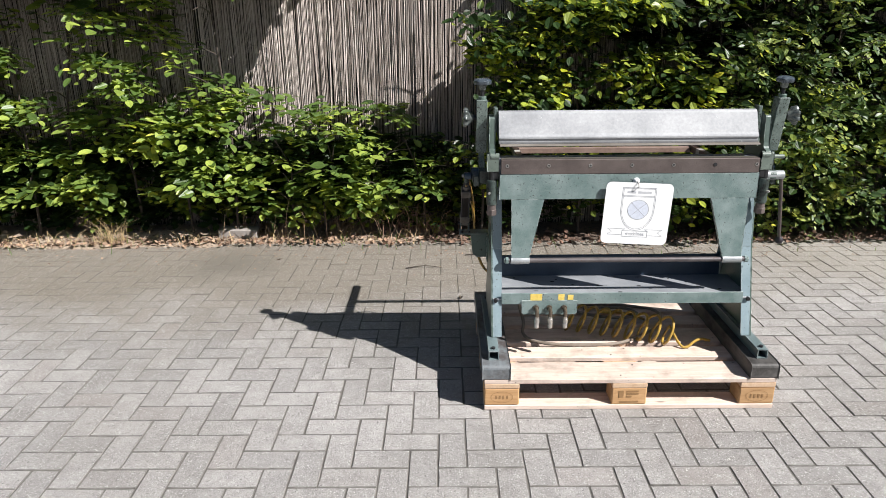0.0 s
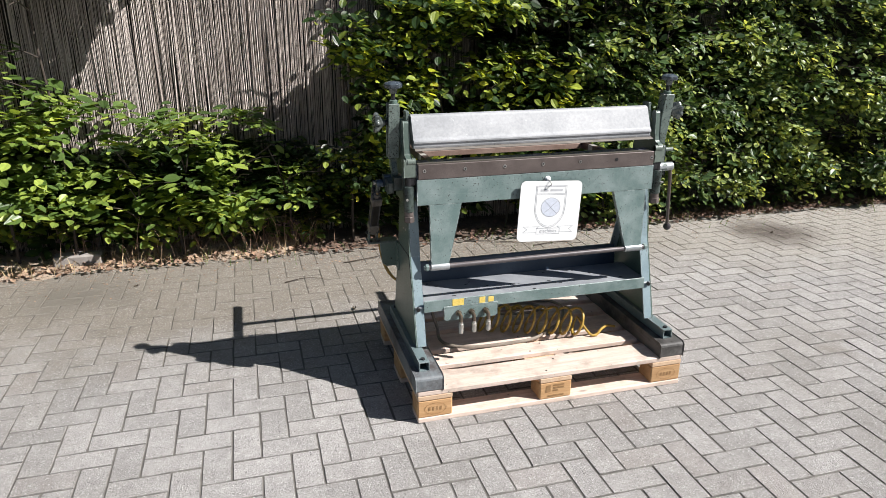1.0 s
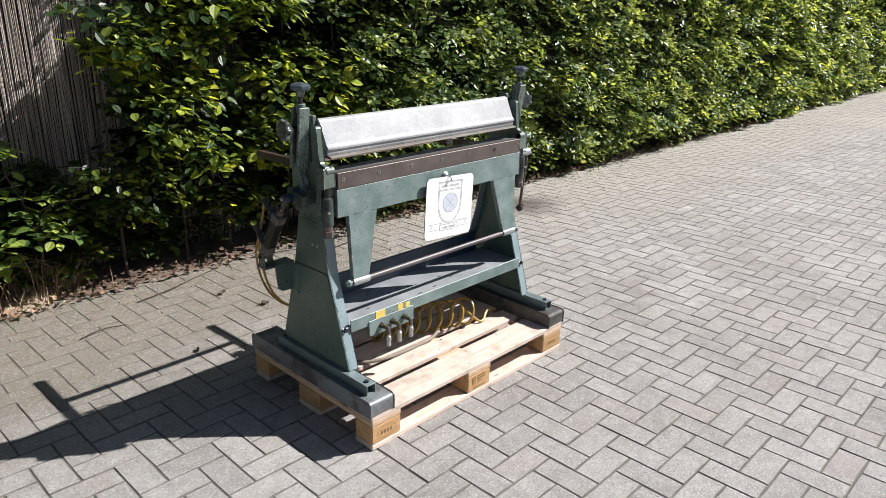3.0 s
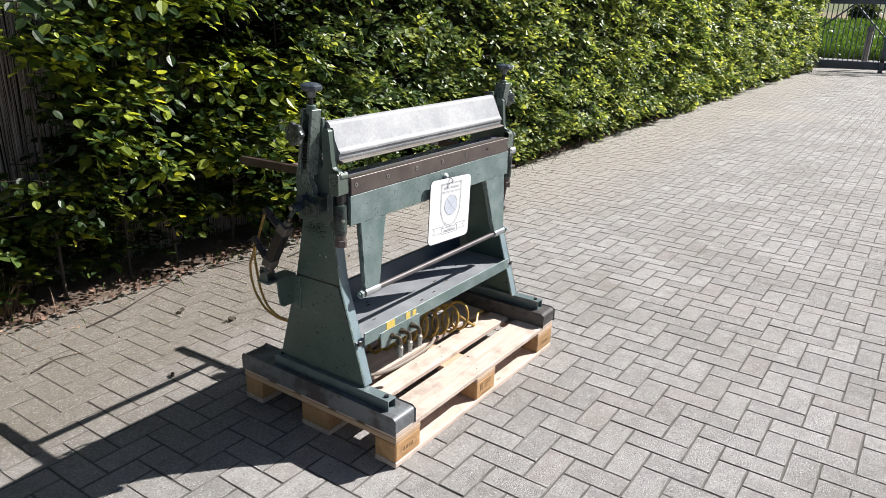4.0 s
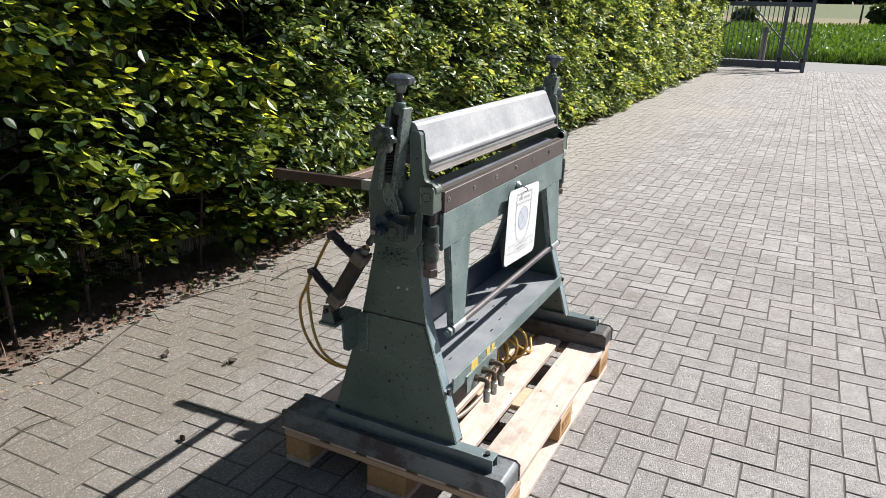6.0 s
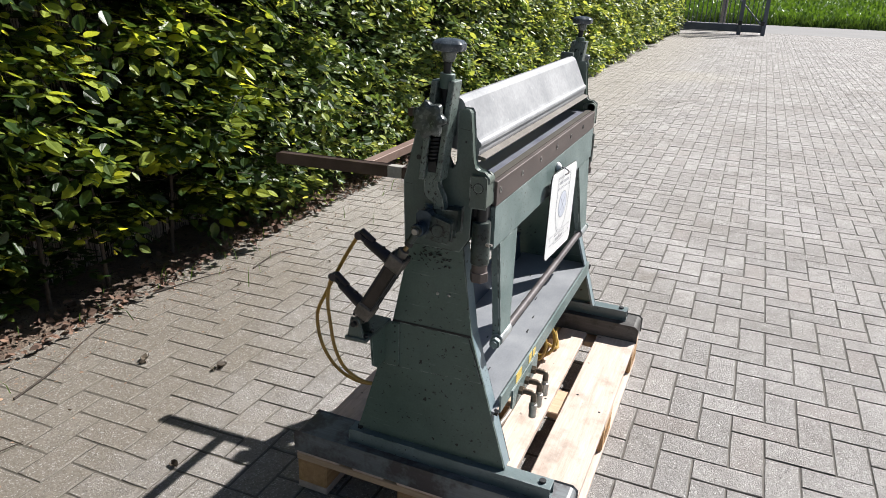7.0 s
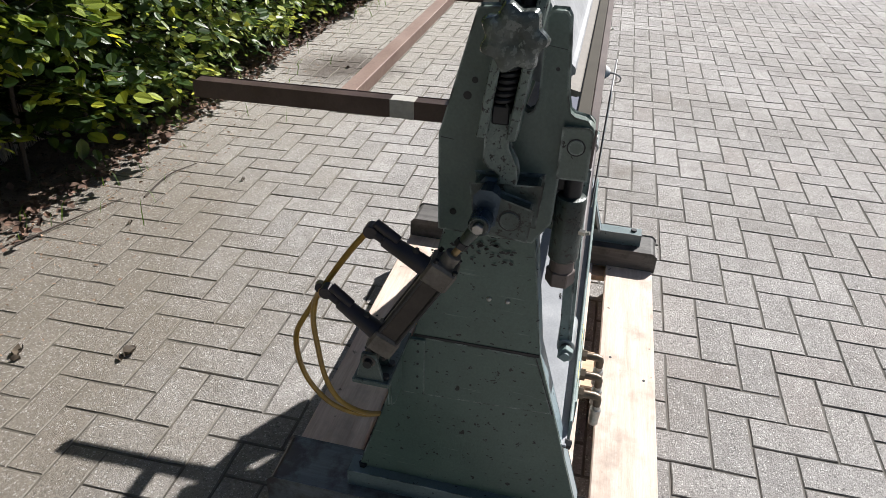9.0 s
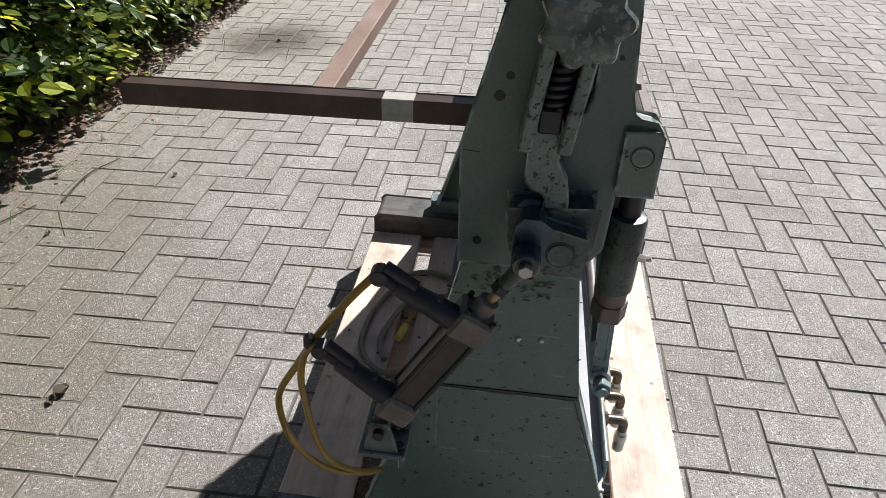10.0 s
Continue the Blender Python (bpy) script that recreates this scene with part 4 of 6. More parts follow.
for k in range(34):
    x, y = 118 + r.uniform(0, 14), -74 + 4.2 * k + r.uniform(-1, 1)
    w = thing("tree", (x, y, land(x)), "dark broadleaf tree at the edge of a far wood", "tree", "far wood")
    hh = r.uniform(11, 15)
    part("trunk", rod((x, y, land(x) - 0.2), (x, y, land(x) + hh * 0.6), 0.3, 8, r2=0.12), TWIG, w)
    crown((x, y, land(x) + hh * 0.52), (3.6, 3.6, hh * 0.52), 520, 1.5, 200 + k, WOODS, w)
wood_edge = thing("undergrowth", (120, -5, land(120)), "dark undergrowth along the far wood", "shrubs")
n = 4000
o = np.stack([r.uniform(113, 119, n), r.uniform(-75, 70, n), land(116) + r.uniform(0, 1, n) ** 1.3 * 5.0], 1)
v, f = leaf_cloud(o, unit(r.normal(0, 1, (n, 3))), unit(r.normal(0, 1, (n, 3))), r.uniform(0.8, 2.0, n), np.full(n, 0.8))
bulk("foliage", v, f, WOODS, wood_edge)

# ---- strip of litter and dry grass ----
r = np.random.default_rng(15)
n = 4500
x = r.uniform(-4.6, 9, n)
y = 1.84 + np.abs(r.normal(0, 0.17, n))
o = np.stack([x, y, 0.02 + r.uniform(0, 0.014, n)], 1)
v, f = leaf_cloud(o, unit(np.stack([r.normal(0, 1, n), r.normal(0, 1, n), r.normal(0, 0.25, n)], 1)), unit(np.array((0, 0, 1.0)) + r.normal(0, 0.5, (n, 3))), r.uniform(0.012, 0.045, n), np.full(n, 0.8))
v[:, 2] += [fall(b) for b in v[:, 1]]
keep = lambda dark: (v.reshape(-1, len(BLADE), 3)[(x > -0.9) == dark].reshape(-1, 3), np.concatenate([np.arange(int(((x > -0.9) == dark).sum()))[:, None] * len(BLADE) + q for q in HALVES]))
tagged(bulk("leaf_litter", *keep(False), LITTER), "pale brown fallen leaves and bits on the soil", "leaf litter")
tagged(bulk("leaf_litter", *keep(True), LITTER_SHADED), "brown fallen leaves under the tall hedge, darkened in colour for shade", "leaf litter")

n = 3800
x, y = r.uniform(-4.6, 6, n), 1.93 - np.abs(r.normal(0, 0.26, n))
o = np.stack([x, y, [fall(b) + 0.002 for b in y]], 1)
v, f = leaf_cloud(o, unit(np.stack([r.normal(0, 1, n), r.normal(0, 1, n), r.normal(0, 0.15, n)], 1)), unit(np.array((0, 0, 1.0)) + r.normal(0, 0.35, (n, 3))), r.uniform(0.004, 0.017, n), r.uniform(0.25, 0.8, n))
tagged(bulk("plant_crumbs", v, f, LITTER), "small dry plant crumbs blown onto the paving", "leaf litter")


def grass(name, label, spots, blades, height, material, seed):
    r = np.random.default_rng(seed)
    verts, faces = [], []
    for cx, cy, w in spots:
        for _ in range(blades):
            x, y = cx + r.normal(0, w), cy + r.normal(0, w * 0.5)
            h = height * r.uniform(0.4, 1.25)
            lean = r.normal(0, 0.45, 2) * h
            wd = r.uniform(0.0012, 0.0026)
            ang = r.uniform(0, 3.14)
            sx, sy = wd * math.cos(ang), wd * math.sin(ang)
            b = len(verts)
            for s, k in ((0, 1.0), (0.55, 0.8), (1.0, 0.15)):
                ox, oy = lean * s * s
                verts += [(x + ox - sx * k, y + oy - sy * k, 0.01 + h * s * (1 - 0.15 * s)), (x + ox + sx * k, y + oy + sy * k, 0.01 + h * s * (1 - 0.15 * s))]
            faces += [(b, b + 1, b + 3, b + 2), (b + 2, b + 3, b + 5, b + 4)]
    verts = [(a, b, c + fall(b)) for a, b, c in verts]
    return tagged(bulk(name, verts, faces, material), label, "grass")


grass("dry_grass", "dry straw-coloured grass tufts at the hedge foot", [(-3.25, 1.93, 0.05), (-3.15, 1.95, 0.06), (-3.9, 1.92, 0.12), (-3.55, 1.9, 0.12), (-2.7, 1.95, 0.12), (-2.3, 1.98, 0.14), (-1.9, 2.0, 0.15), (-1.5, 2.02, 0.15), (-1.1, 2.02, 0.14), (-0.85, 2.05, 0.08)], 30, 0.11, STRAW, 5)
grass("dry_grass", "taller dry straw-coloured grass tuft", [(-3.22, 1.95, 0.045)], 60, 0.22, STRAW, 8)
grass("dry_stalks", "thin brown upright weed stalks under the hedge", [(-1.45, 2.1, 0.22), (-1.0, 2.1, 0.16), (-0.82, 2.08, 0.05), (-2.1, 2.1, 0.2)], 55, 0.34, LITTER, 6)
grass("green_weeds", "short green weeds along the paving edge", [(-3.3, 1.98, 0.3), (-1.2, 2.05, 0.4), (0.9, 1.98, 0.5), (2.6, 1.95, 0.5), (4.5, 1.93, 0.8)], 60, 0.10, CROP, 7)
brick = part("loose_brick", box(-2.46, -2.17, 2.03, 2.14, -0.05, 0.022), STONE, None, "grey weathered brick lying in the soil", 0.008)
tagged(brick, category="brick")
for pts in (((-0.62, 1.62), (-0.42, 1.66), (-0.2, 1.76), (0.02, 1.83)), ((0.3, 1.86), (0.5, 1.78), (0.72, 1.70)), ((-1.02, 1.35), (-0.9, 1.38), (-0.78, 1.36)), ((0.75, 1.62), (0.95, 1.63), (1.1, 1.58))):
    tw = part("fallen_twig", sweep(smooth_line([(a, b, fall(b) + 0.005 + 0.006 * (i % 2)) for i, (a, b) in enumerate(pts)], 4), lambda t: 0.0042 * (1 - 0.6 * t), 6), TWIG, None, "thin dry twig lying on the paving")
    tagged(tw, category="twig", group="fallen twigs")


def dead_leaf(x, y, size, turn):
    """A curled dark leaf on the paving."""
    bm = bmesh.new()
    rows = []
    for i in range(5):
        s = i / 4
        w = 0.42 * math.sin(math.pi * (0.12 + 0.8 * s))
        rows.append([bm.verts.new((size * (s - 0.5), size * w * t, size * (0.10 + 0.35 * abs(t) ** 1.5 + 0.12 * math.sin(5 * s + 2 * t)))) for t in (-1, -0.5, 0, 0.5, 1)])
    for a, b in zip(rows, rows[1:]):
        for j in range(4):
            bm.faces.new((a[j], b[j], b[j + 1], a[j + 1]))
    bmesh.ops.solidify(bm, geom=bm.faces[:], thickness=0.001)
    bmesh.ops.transform(bm, matrix=pose(x, y, fall(y) - size * 0.05, 0, 0, turn), verts=bm.verts)
    ob = part("dead_leaf", bm, DEAD, None, "curled dark brown dead leaf on the paving", smooth=True)
    return tagged(ob, category="leaf", group="dead leaves")


for q in ((-0.205, 1.41, 0.055, 20), (-0.235, 1.395, 0.035, 120), (-0.125, 1.09, 0.055, 160), (-0.16, 1.10, 0.032, 40), (-0.67, 0.82, 0.04, 80), (1.0, 1.3, 0.03, 10), (2.6, 1.4, 0.035, 60), (0.55, 1.55, 0.03, 30), (-1.9, 1.55, 0.03, 30)):
    dead_leaf(q[0], q[1], q[2] * 0.75, q[3])

# ---- pallet ----
pallet = thing("pallet", (0, 0, 0), "new pale pine pallet under the machine", "pallet")
for y0, y1 in ((-0.4, -0.3), (-0.0725, 0.0725), (0.3, 0.4)):
    part("bottom_board", box(-0.6, 0.6, y0, y1, 0.0, 0.022), PINE, pallet, "", 0.003)
for x in (-0.5275, 0.0, 0.5275):
    for y0, y1 in ((-0.4, -0.3), (-0.0725, 0.0725), (0.3, 0.4)):
        blk = part("block", box(x - 0.0725, x + 0.0725, y0 + 0.001, y1 - 0.001, 0.022, 0.100), BLOCK, pallet, "", 0.005)
        if y0 == -0.4:
            yf = y0 - 0.0006
            if x:
                ring = bmesh.new()
                for k in range(40):
                    a0, a1 = 2 * math.pi * k / 40, 2 * math.pi * (k + 1) / 40
                    vs = [ring.verts.new((x + rr * 0.046 * math.cos(a), yf, 0.061 + rr * 0.026 * math.sin(a))) for rr, a in ((0.955, a0), (1, a0), (1, a1), (0.955, a1))]
                    ring.faces.new(vs)
                part("stamp", ring, BURN, blk, "burnt oval stamp")
                for i in range(4):
                    part("stamp_bar", box(x - 0.027 + 0.0155 * i, x - 0.020 + 0.0155 * i, yf, yf + 0.0004, 0.053, 0.069), BURN, blk)
            else:
                for i, (w, z) in enumerate(((0.05, 0.086), (0.05, 0.074), (0.022, 0.062))):
                    part("stamp_bar", box(x - 0.012, x - 0.012 + w, yf, yf + 0.0004, z - 0.004, z + 0.003), BURN, blk)
                part("stamp_bar", box(x - 0.036, x + 0.038, yf, yf + 0.0004, 0.034, 0.041), BURN, blk)
                part("stamp_bar", box(x - 0.044, x - 0.024, yf, yf + 0.0004, 0.056, 0.088), BURN, blk)
    part("cross_board", box(x - 0.0725, x + 0.0725, -0.4, 0.4, 0.100, 0.122), PINE_Y, pallet, "", 0.003)
for y0, y1 in ((-0.4, -0.255), (-0.213, -0.113), (-0.0725, 0.0725), (0.113, 0.213), (0.255, 0.4)):
    tb = part("top_board", box(-0.6, 0.6, y0, y1, 0.122, 0.144), PINE, pallet, "", 0.003)
    for x in (-0.5275, 0.0, 0.5275):
        for dx, dy in ((-0.035, -0.3), (0.035, 0.3)):
            c = ((y0 + y1) / 2 + dy * (y1 - y0))
            part("nail", rod((x + dx, c, 0.1435), (x + dx, c, 0.1447), 0.004, 8), DARK, tb)

# ---- skid timbers ----
for x0, x1, wood_, label in ((-0.609, -0.493, BEAM, "grey-painted worn timber beam lying across the pallet"), (0.487, 0.602, BEAM_DARK, "dark weathered timber beam lying across the pallet")):
    bm = prism("x", [(-0.402, 0.144), (0.395, 0.144), (0.395, 0.196), (0.385, 0.206), (-0.39, 0.206), (-0.402, 0.196)], x0, x1)
    sk = part("skid_beam", bm, wood_, None, label, 0.004)
    tagged(sk, category="beam", group="skid beams")

# ---- folding machine ----
CX = -0.005
mach = thing("folding_machine", (CX, 0, 0.206), "worn grey-green sheet metal folding machine on skid beams", "machine")


def X(s, d):
    return CX + s * d


# side stands
for s in (-1, 1):
    xo, xi = X(s, 0.556), X(s, 0.550)
    prof = [(-0.222, 0.248), (0.212, 0.248), (0.103, 0.613), (0.056, 0.842), (-0.080, 0.842), (-0.113, 0.613)]
    stand = part("side_stand", prism("x", prof, min(xo, xi), max(xo, xi)), PAINT, mach, "green painted sheet steel stand")
    cover = [(-0.146, 0.489), (0.142, 0.474), (0.101, 0.608), (-0.106, 0.608)]
    part("cover_plate", prism("x", cover, xo, xo + s * 0.0022), PAINT, stand, "", 0.0008)
    part("seam", prism("x", [(-0.113, 0.609), (0.103, 0.608), (0.102, 0.6125), (-0.112, 0.6145)], xo, xo + s * 0.0016), DARK, stand, "dark open seam")
    part("seam", prism("x", [(-0.109, 0.604), (-0.1065, 0.604), (-0.1465, 0.487), (-0.149, 0.487)], xo, xo + s * 0.0016), DARK, stand)
    # bent flanges along the sloping edges
    for edge, yd in (([(-0.222, 0.248), (-0.113, 0.613), (-0.080, 0.842)], 1), ([(0.212, 0.248), (0.103, 0.613), (0.056, 0.842)], -1)):
        bm = bmesh.new()
        for (ya, za), (yb, zb) in zip(edge, edge[1:]):
            prism("x", [(ya, za), (yb, zb), (yb + yd * 0.006, zb), (ya + yd * 0.006, za)], min(X(s, 0.512), xi), max(X(s, 0.512), xi), bm)
        part("flange", bm, PAINT_SUNLIT, stand, "painted edge, lightened in colour for sun and sky on it", 0.0012)
    # hollow foot tube
    bm = bmesh.new()
    a, b = X(s, 0.533), X(s, 0.576)
    a, b = min(a, b), max(a, b)
    w = 0.0035
    rings = [[bm.verts.new((x, y, z)) for x, z in ((a + i, 0.206 + i), (b - i, 0.206 + i), (b - i, 0.247 - i), (a + i, 0.247 - i))] for y in (-0.350, 0.232) for i in (0.0, w)]
    for p, q in ((0, 2), (3, 1), (1, 0), (2, 3)):
        for i in range(4):
            j = (i + 1) % 4
            bm.faces.new((rings[p][i], rings[p][j], rings[q][j], rings[q][i]))
    bmesh.ops.recalc_face_normals(bm, faces=bm.faces[:])
    tube = part("foot_tube", bm, PAINT_MID, stand, "hollow square steel foot")
    for y in (-0.325, 0.205):
        part("foot_bolt", hexnut((X(s, 0.555), y, 0.247), (X(s, 0.555), y, 0.254), 0.009), DARK, tube)
    part("stand_bolt", hexnut((X(s, 0.538), -0.178, 0.405), (X(s, 0.538), -0.190, 0.402), 0.009), DARK, stand)
    for y, z in ((-0.050, 0.712), (-0.020, 0.711)):
        part("rivet", lathe((X(s, 0.556), y, z), (s, 0, 0), [(0.0045, 0), (0.004, 0.002), (0.002, 0.0035)], 8), NUTS, stand)
    # chipped paint and oil splashes on the outer side
    rc = np.random.default_rng(40 + s)
    chips = bmesh.new()
    for k in range(120):
        if k < 55:
            y, z = rc.normal(-0.005, 0.028), rc.normal(0.808, 0.014)
        else:
            z = rc.uniform(0.27, 0.80)
            y = rc.uniform(-0.19, 0.18) * (0.9 - 0.75 * (z - 0.25))
        ln, wd, an = rc.uniform(0.0012, 0.0042), rc.uniform(0.0006, 0.0016), rc.uniform(-0.9, 0.9)
        if k < 55:
            ln, wd = ln * 1.5, wd * 1.6
        ring_ = []
        for a in range(7):
            q, m = 2 * math.pi * a / 7, rc.uniform(0.65, 1.25)
            p, v = ln * m * math.cos(q), wd * m * math.sin(q)
            ring_.append(chips.verts.new((xo + s * 0.0035, y + p * math.cos(an) - v * math.sin(an), z + p * math.sin(an) + v * math.cos(an))))
        chips.faces.new(ring_)
    bmesh.ops.solidify(chips, geom=chips.faces[:], thickness=0.0002)
    tagged(part("paint_wear", chips, DARK, stand, "dark chips and oil splashes in the paint"), kind="stuff")
    # cheek casting above the stand
    ch = [(0.062, 0.840), (0.066, 0.990), (0.022, 1.163), (-0.012, 1.166), (-0.022, 1.100), (-0.036, 1.052), (-0.043, 1.037), (-0.052, 1.031), (-0.061, 1.037), (-0.066, 1.055), (-0.066, 1.160), (-0.070, 1.167), (-0.086, 1.167), (-0.0905, 1.160), (-0.100, 1.060), (-0.105, 1.040), (-0.113, 1.034), (-0.130, 1.031), (-0.137, 1.022), (-0.136, 1.008), (-0.098, 1.004), (-0.101, 0.950), (-0.099, 0.875), (-0.076, 0.838)]
    cheek = part("cheek_plate", prism("x", ch, min(X(s, 0.545), X(s, 0.570)), max(X(s, 0.545), X(s, 0.570))), CHEEK, mach, "thick green cast side plate with a slot", 0.003)
    part("cheek_hole", rod((X(s, 0.569), 0.043, 0.870), (X(s, 0.5712), 0.043, 0.870), 0.0052, 12), DARK, cheek)
    for y, z, q in ((0.022, 1.072, 0.0045), (0.031, 1.050, 0.006), (-0.084, 1.098, 0.0028)):
        part("blind_hole", rod((X(s, 0.569), y, z), (X(s, 0.5706), y, z), q, 9), DARK, cheek)
    part("crack", prism("x", [(0.065, 0.9855), (0.047, 0.9840), (0.047, 0.9848), (0.065, 0.9866)], X(s, 0.5695), X(s, 0.5705)), DARK, cheek)
    part("crack", prism("x", [(-0.069, 1.1265), (-0.093, 1.1235), (-0.093, 1.1242), (-0.069, 1.1272)], X(s, 0.5695), X(s, 0.5705)), DARK, cheek)

# tray between the stands
xa, xb = X(-1, 0.511), X(1, 0.511)
tray = part("tray", box(X(-1, 0.549), X(1, 0.549), -0.182, 0.090, 0.404, 0.410), TRAY, mach, "grey painted tray shelf with grit on it", 0.001)
part("front_lip", box(xa - 0.003, xb + 0.003, -0.188, -0.182, 0.386, 0.437), PAINT_OLD, tray, "light green front lip", 0.0015)
part("back_wall", prism("x", [(0.084, 0.410), (0.090, 0.410), (0.104, 0.506), (0.092, 0.506), (0.090, 0.502), (0.097, 0.501)], xa, xb), BACK_SHADE, tray, "back wall, coloured dark blue for shade and reflected sky")
for x0, x1, z0, z1 in ((-0.402, -0.352, 0.400, 0.436), (-0.283, -0.257, 0.404, 0.434), (-0.243, -0.219, 0.406, 0.431)):
    part("warning_label", box(x0 + 0.006, x1 + 0.006, -0.1892, -0.188, z0, z1 - 0.002), YELLOW, tray, "plain yellow warning label")
r = np.random.default_rng(3)
for k in range(16):
    x, y = r.uniform(-0.45, 0.48), r.uniform(-0.15, 0.06)
    part("shaving", box(x, x + r.uniform(0.006, 0.02), y, y + r.uniform(0.002, 0.004), 0.410, 0.4112 + r.uniform(0, 0.002)), DARK, tray)
# coupling manifold under the lip
man = part("manifold_plate", prism("y", [(-0.432, 0.404), (-0.197, 0.404), (-0.197, 0.350), (-0.205, 0.342), (-0.424, 0.342), (-0.432, 0.350)], -0.194, -0.1885), PAINT_OLD, mach, "small green plate with three air couplings", 0.001)
for x in (-0.372, -0.315, -0.252):
    fit = part("air_fitting", hexnut((x, -0.194, 0.374), (x, -0.206, 0.374), 0.013), ELBOW, man, "dull bronze elbow")
    part("elbow", sweep([Vector((x, -0.204, 0.374)), Vector((x, -0.228, 0.374)), Vector((x, -0.234, 0.372)), Vector((x, -0.236, 0.366)), Vector((x, -0.236, 0.350))], 0.0085, 10), ELBOW, fit, smooth=True)
    part("coupling", lathe((x, -0.236, 0.350), (0, 0, -1), [(0.0085, 0), (0.0085, 0.008), (0.0115, 0.010), (0.0115, 0.026), (0.0095, 0.028), (0.0105, 0.030), (0.0105, 0.050), (0.008, 0.052)], 14), NUTS, fit, smooth=True)

# lower beam: table, front bar, bending apron with its two wings
lower = part("lower_beam", prism("x", [(-0.132, 0.86), (-0.070, 0.88), (-0.038, 0.975), (-0.036, 1.000), (-0.118, 1.000), (-0.132, 0.996)], X(-1, 0.528), X(1, 0.528)), TABLE, mach, "blue-grey ground steel table", 0.002)
fb = part("front_bar", box(X(-1, 0.523), X(1, 0.523), -0.146, -0.133, 0.944, 1.004), RUST, mach, "brown steel clamping bar", 0.0015)
part("bright_edge", box(X(-1, 0.523), X(1, 0.523), -0.1325, -0.114, 0.985, 1.0065), GROUND, fb, "dull ground edge", 0.001)
for k in range(7):
    x = 0.002 + 0.1683 * (k - 3)
    bolt = part("socket_bolt", rod((x, -0.1462, 0.979), (x, -0.1475, 0.979), 0.0075, 14), STEEL if k != 5 else DARK, fb)
    part("socket", hexnut((x, -0.1475, 0.979), (x, -0.1479, 0.979), 0.004), DARK, bolt)
ap = part("apron", prism("x", [(-0.146, 0.838), (-0.138, 0.838), (-0.134, 0.943), (-0.145, 0.943)], X(-1, 0.528), X(1, 0.528)), PAINT_OLD, mach, "green bending apron with flaking paint", 0.0015)
part("apron_web", box(X(-1, 0.524), X(1, 0.524), -0.137, -0.09, 0.838, 0.846), PAINT, ap)
for top, low in (((-0.482, -0.349), (-0.478, -0.408)), ((0.339, 0.492), (0.412, 0.486))):
    sg = 1 if top[0] > 0 else -1
    bm = bmesh.new()
    prism("y", [(top[0], 0.838), (top[1], 0.838), (low[1], 0.572), (low[0], 0.572)], -0.163, -0.157, bm)
    for v in bm.verts:
        v.co.y += 0.016 * (v.co.z - 0.572) / 0.266
    wing = part("wing", bm, PAINT_OLD, ap, "tapered green wing plate", 0.001)
    outer = [(top[0], low[0]), (top[1], low[1])]
    for xt, xl in outer:
        bm = bmesh.new()
        prism("x", [(-0.140, 0.838), (-0.123, 0.838), (-0.141, 0.572), (-0.157, 0.572)], -0.0025, 0.0025, bm)
        for v in bm.verts:
            v.co.x += xl + (xt - xl) * (v.co.z - 0.572) / 0.266 - math.copysign(0.003, xt - (top[0] + top[1]) / 2)
        part("wing_flange", bm, PAINT_OLD, wing)
    part("rod_boss", rod((low[0] - 0.003, -0.1535, 0.5745), (low[1] + 0.006, -0.1535, 0.5745), 0.0162, 16), HUB, wing, "pale worn sleeve", 0.001, True)
cr = part("counter_rod", rod((-0.49, -0.154, 0.574), (0.505, -0.154, 0.574), 0.0105, 14), ROD, ap, "dull brownish steel rod", 0, True)
for x, q in ((-0.49, -1), (0.505, 1)):
    part("rod_nut", hexnut((x, -0.154, 0.574), (x + q * 0.013, -0.154, 0.574), 0.0150), PAINT_OLD, cr, "", 0.001)
    part("rod_end", rod((x + q * 0.012, -0.154, 0.574), (x + q * 0.019, -0.154, 0.574), 0.0088, 14), PAINT_OLD, cr, "", 0.001, True)

# upper beam with bright cover
prof = [(-0.098, 1.060), (-0.086, 1.058), (-0.03, 1.072), (0.010, 1.072), (0.024, 1.085), (0.020, 1.118), (-0.012, 1.172), (-0.030, 1.184), (-0.044, 1.187), (-0.054, 1.183), (-0.0595, 1.176), (-0.0950, 1.100), (-0.0985, 1.0945), (-0.1035, 1.0905), (-0.105, 1.087), (-0.105, 1.081), (-0.100, 1.078), (-0.100, 1.067)]
ub = part("upper_beam", prism("x", prof, X(-1, 0.530), X(1, 0.522)), ZINC, mach, "scuffed bright metal clamping beam")
part("clamping_jaw", prism("x", [(-0.096, 1.0595), (-0.114, 1.0555), (-0.115, 1.0515), (-0.110, 1.050), (-0.080, 1.051), (-0.078, 1.0590)], X(-1, 0.526), X(1, 0.530)), JAW, ub, "dull beige steel jaw strip", 0.001)
for s in (-1, 1):
    part("packing_plate", box(min(X(s, 0.533), X(s, 0.548)), max(X(s, 0.533), X(s, 0.548)), -0.045, 0.0, 1.10, 1.198), PAINT_DARK, ub, "dark slide plate", 0.002)

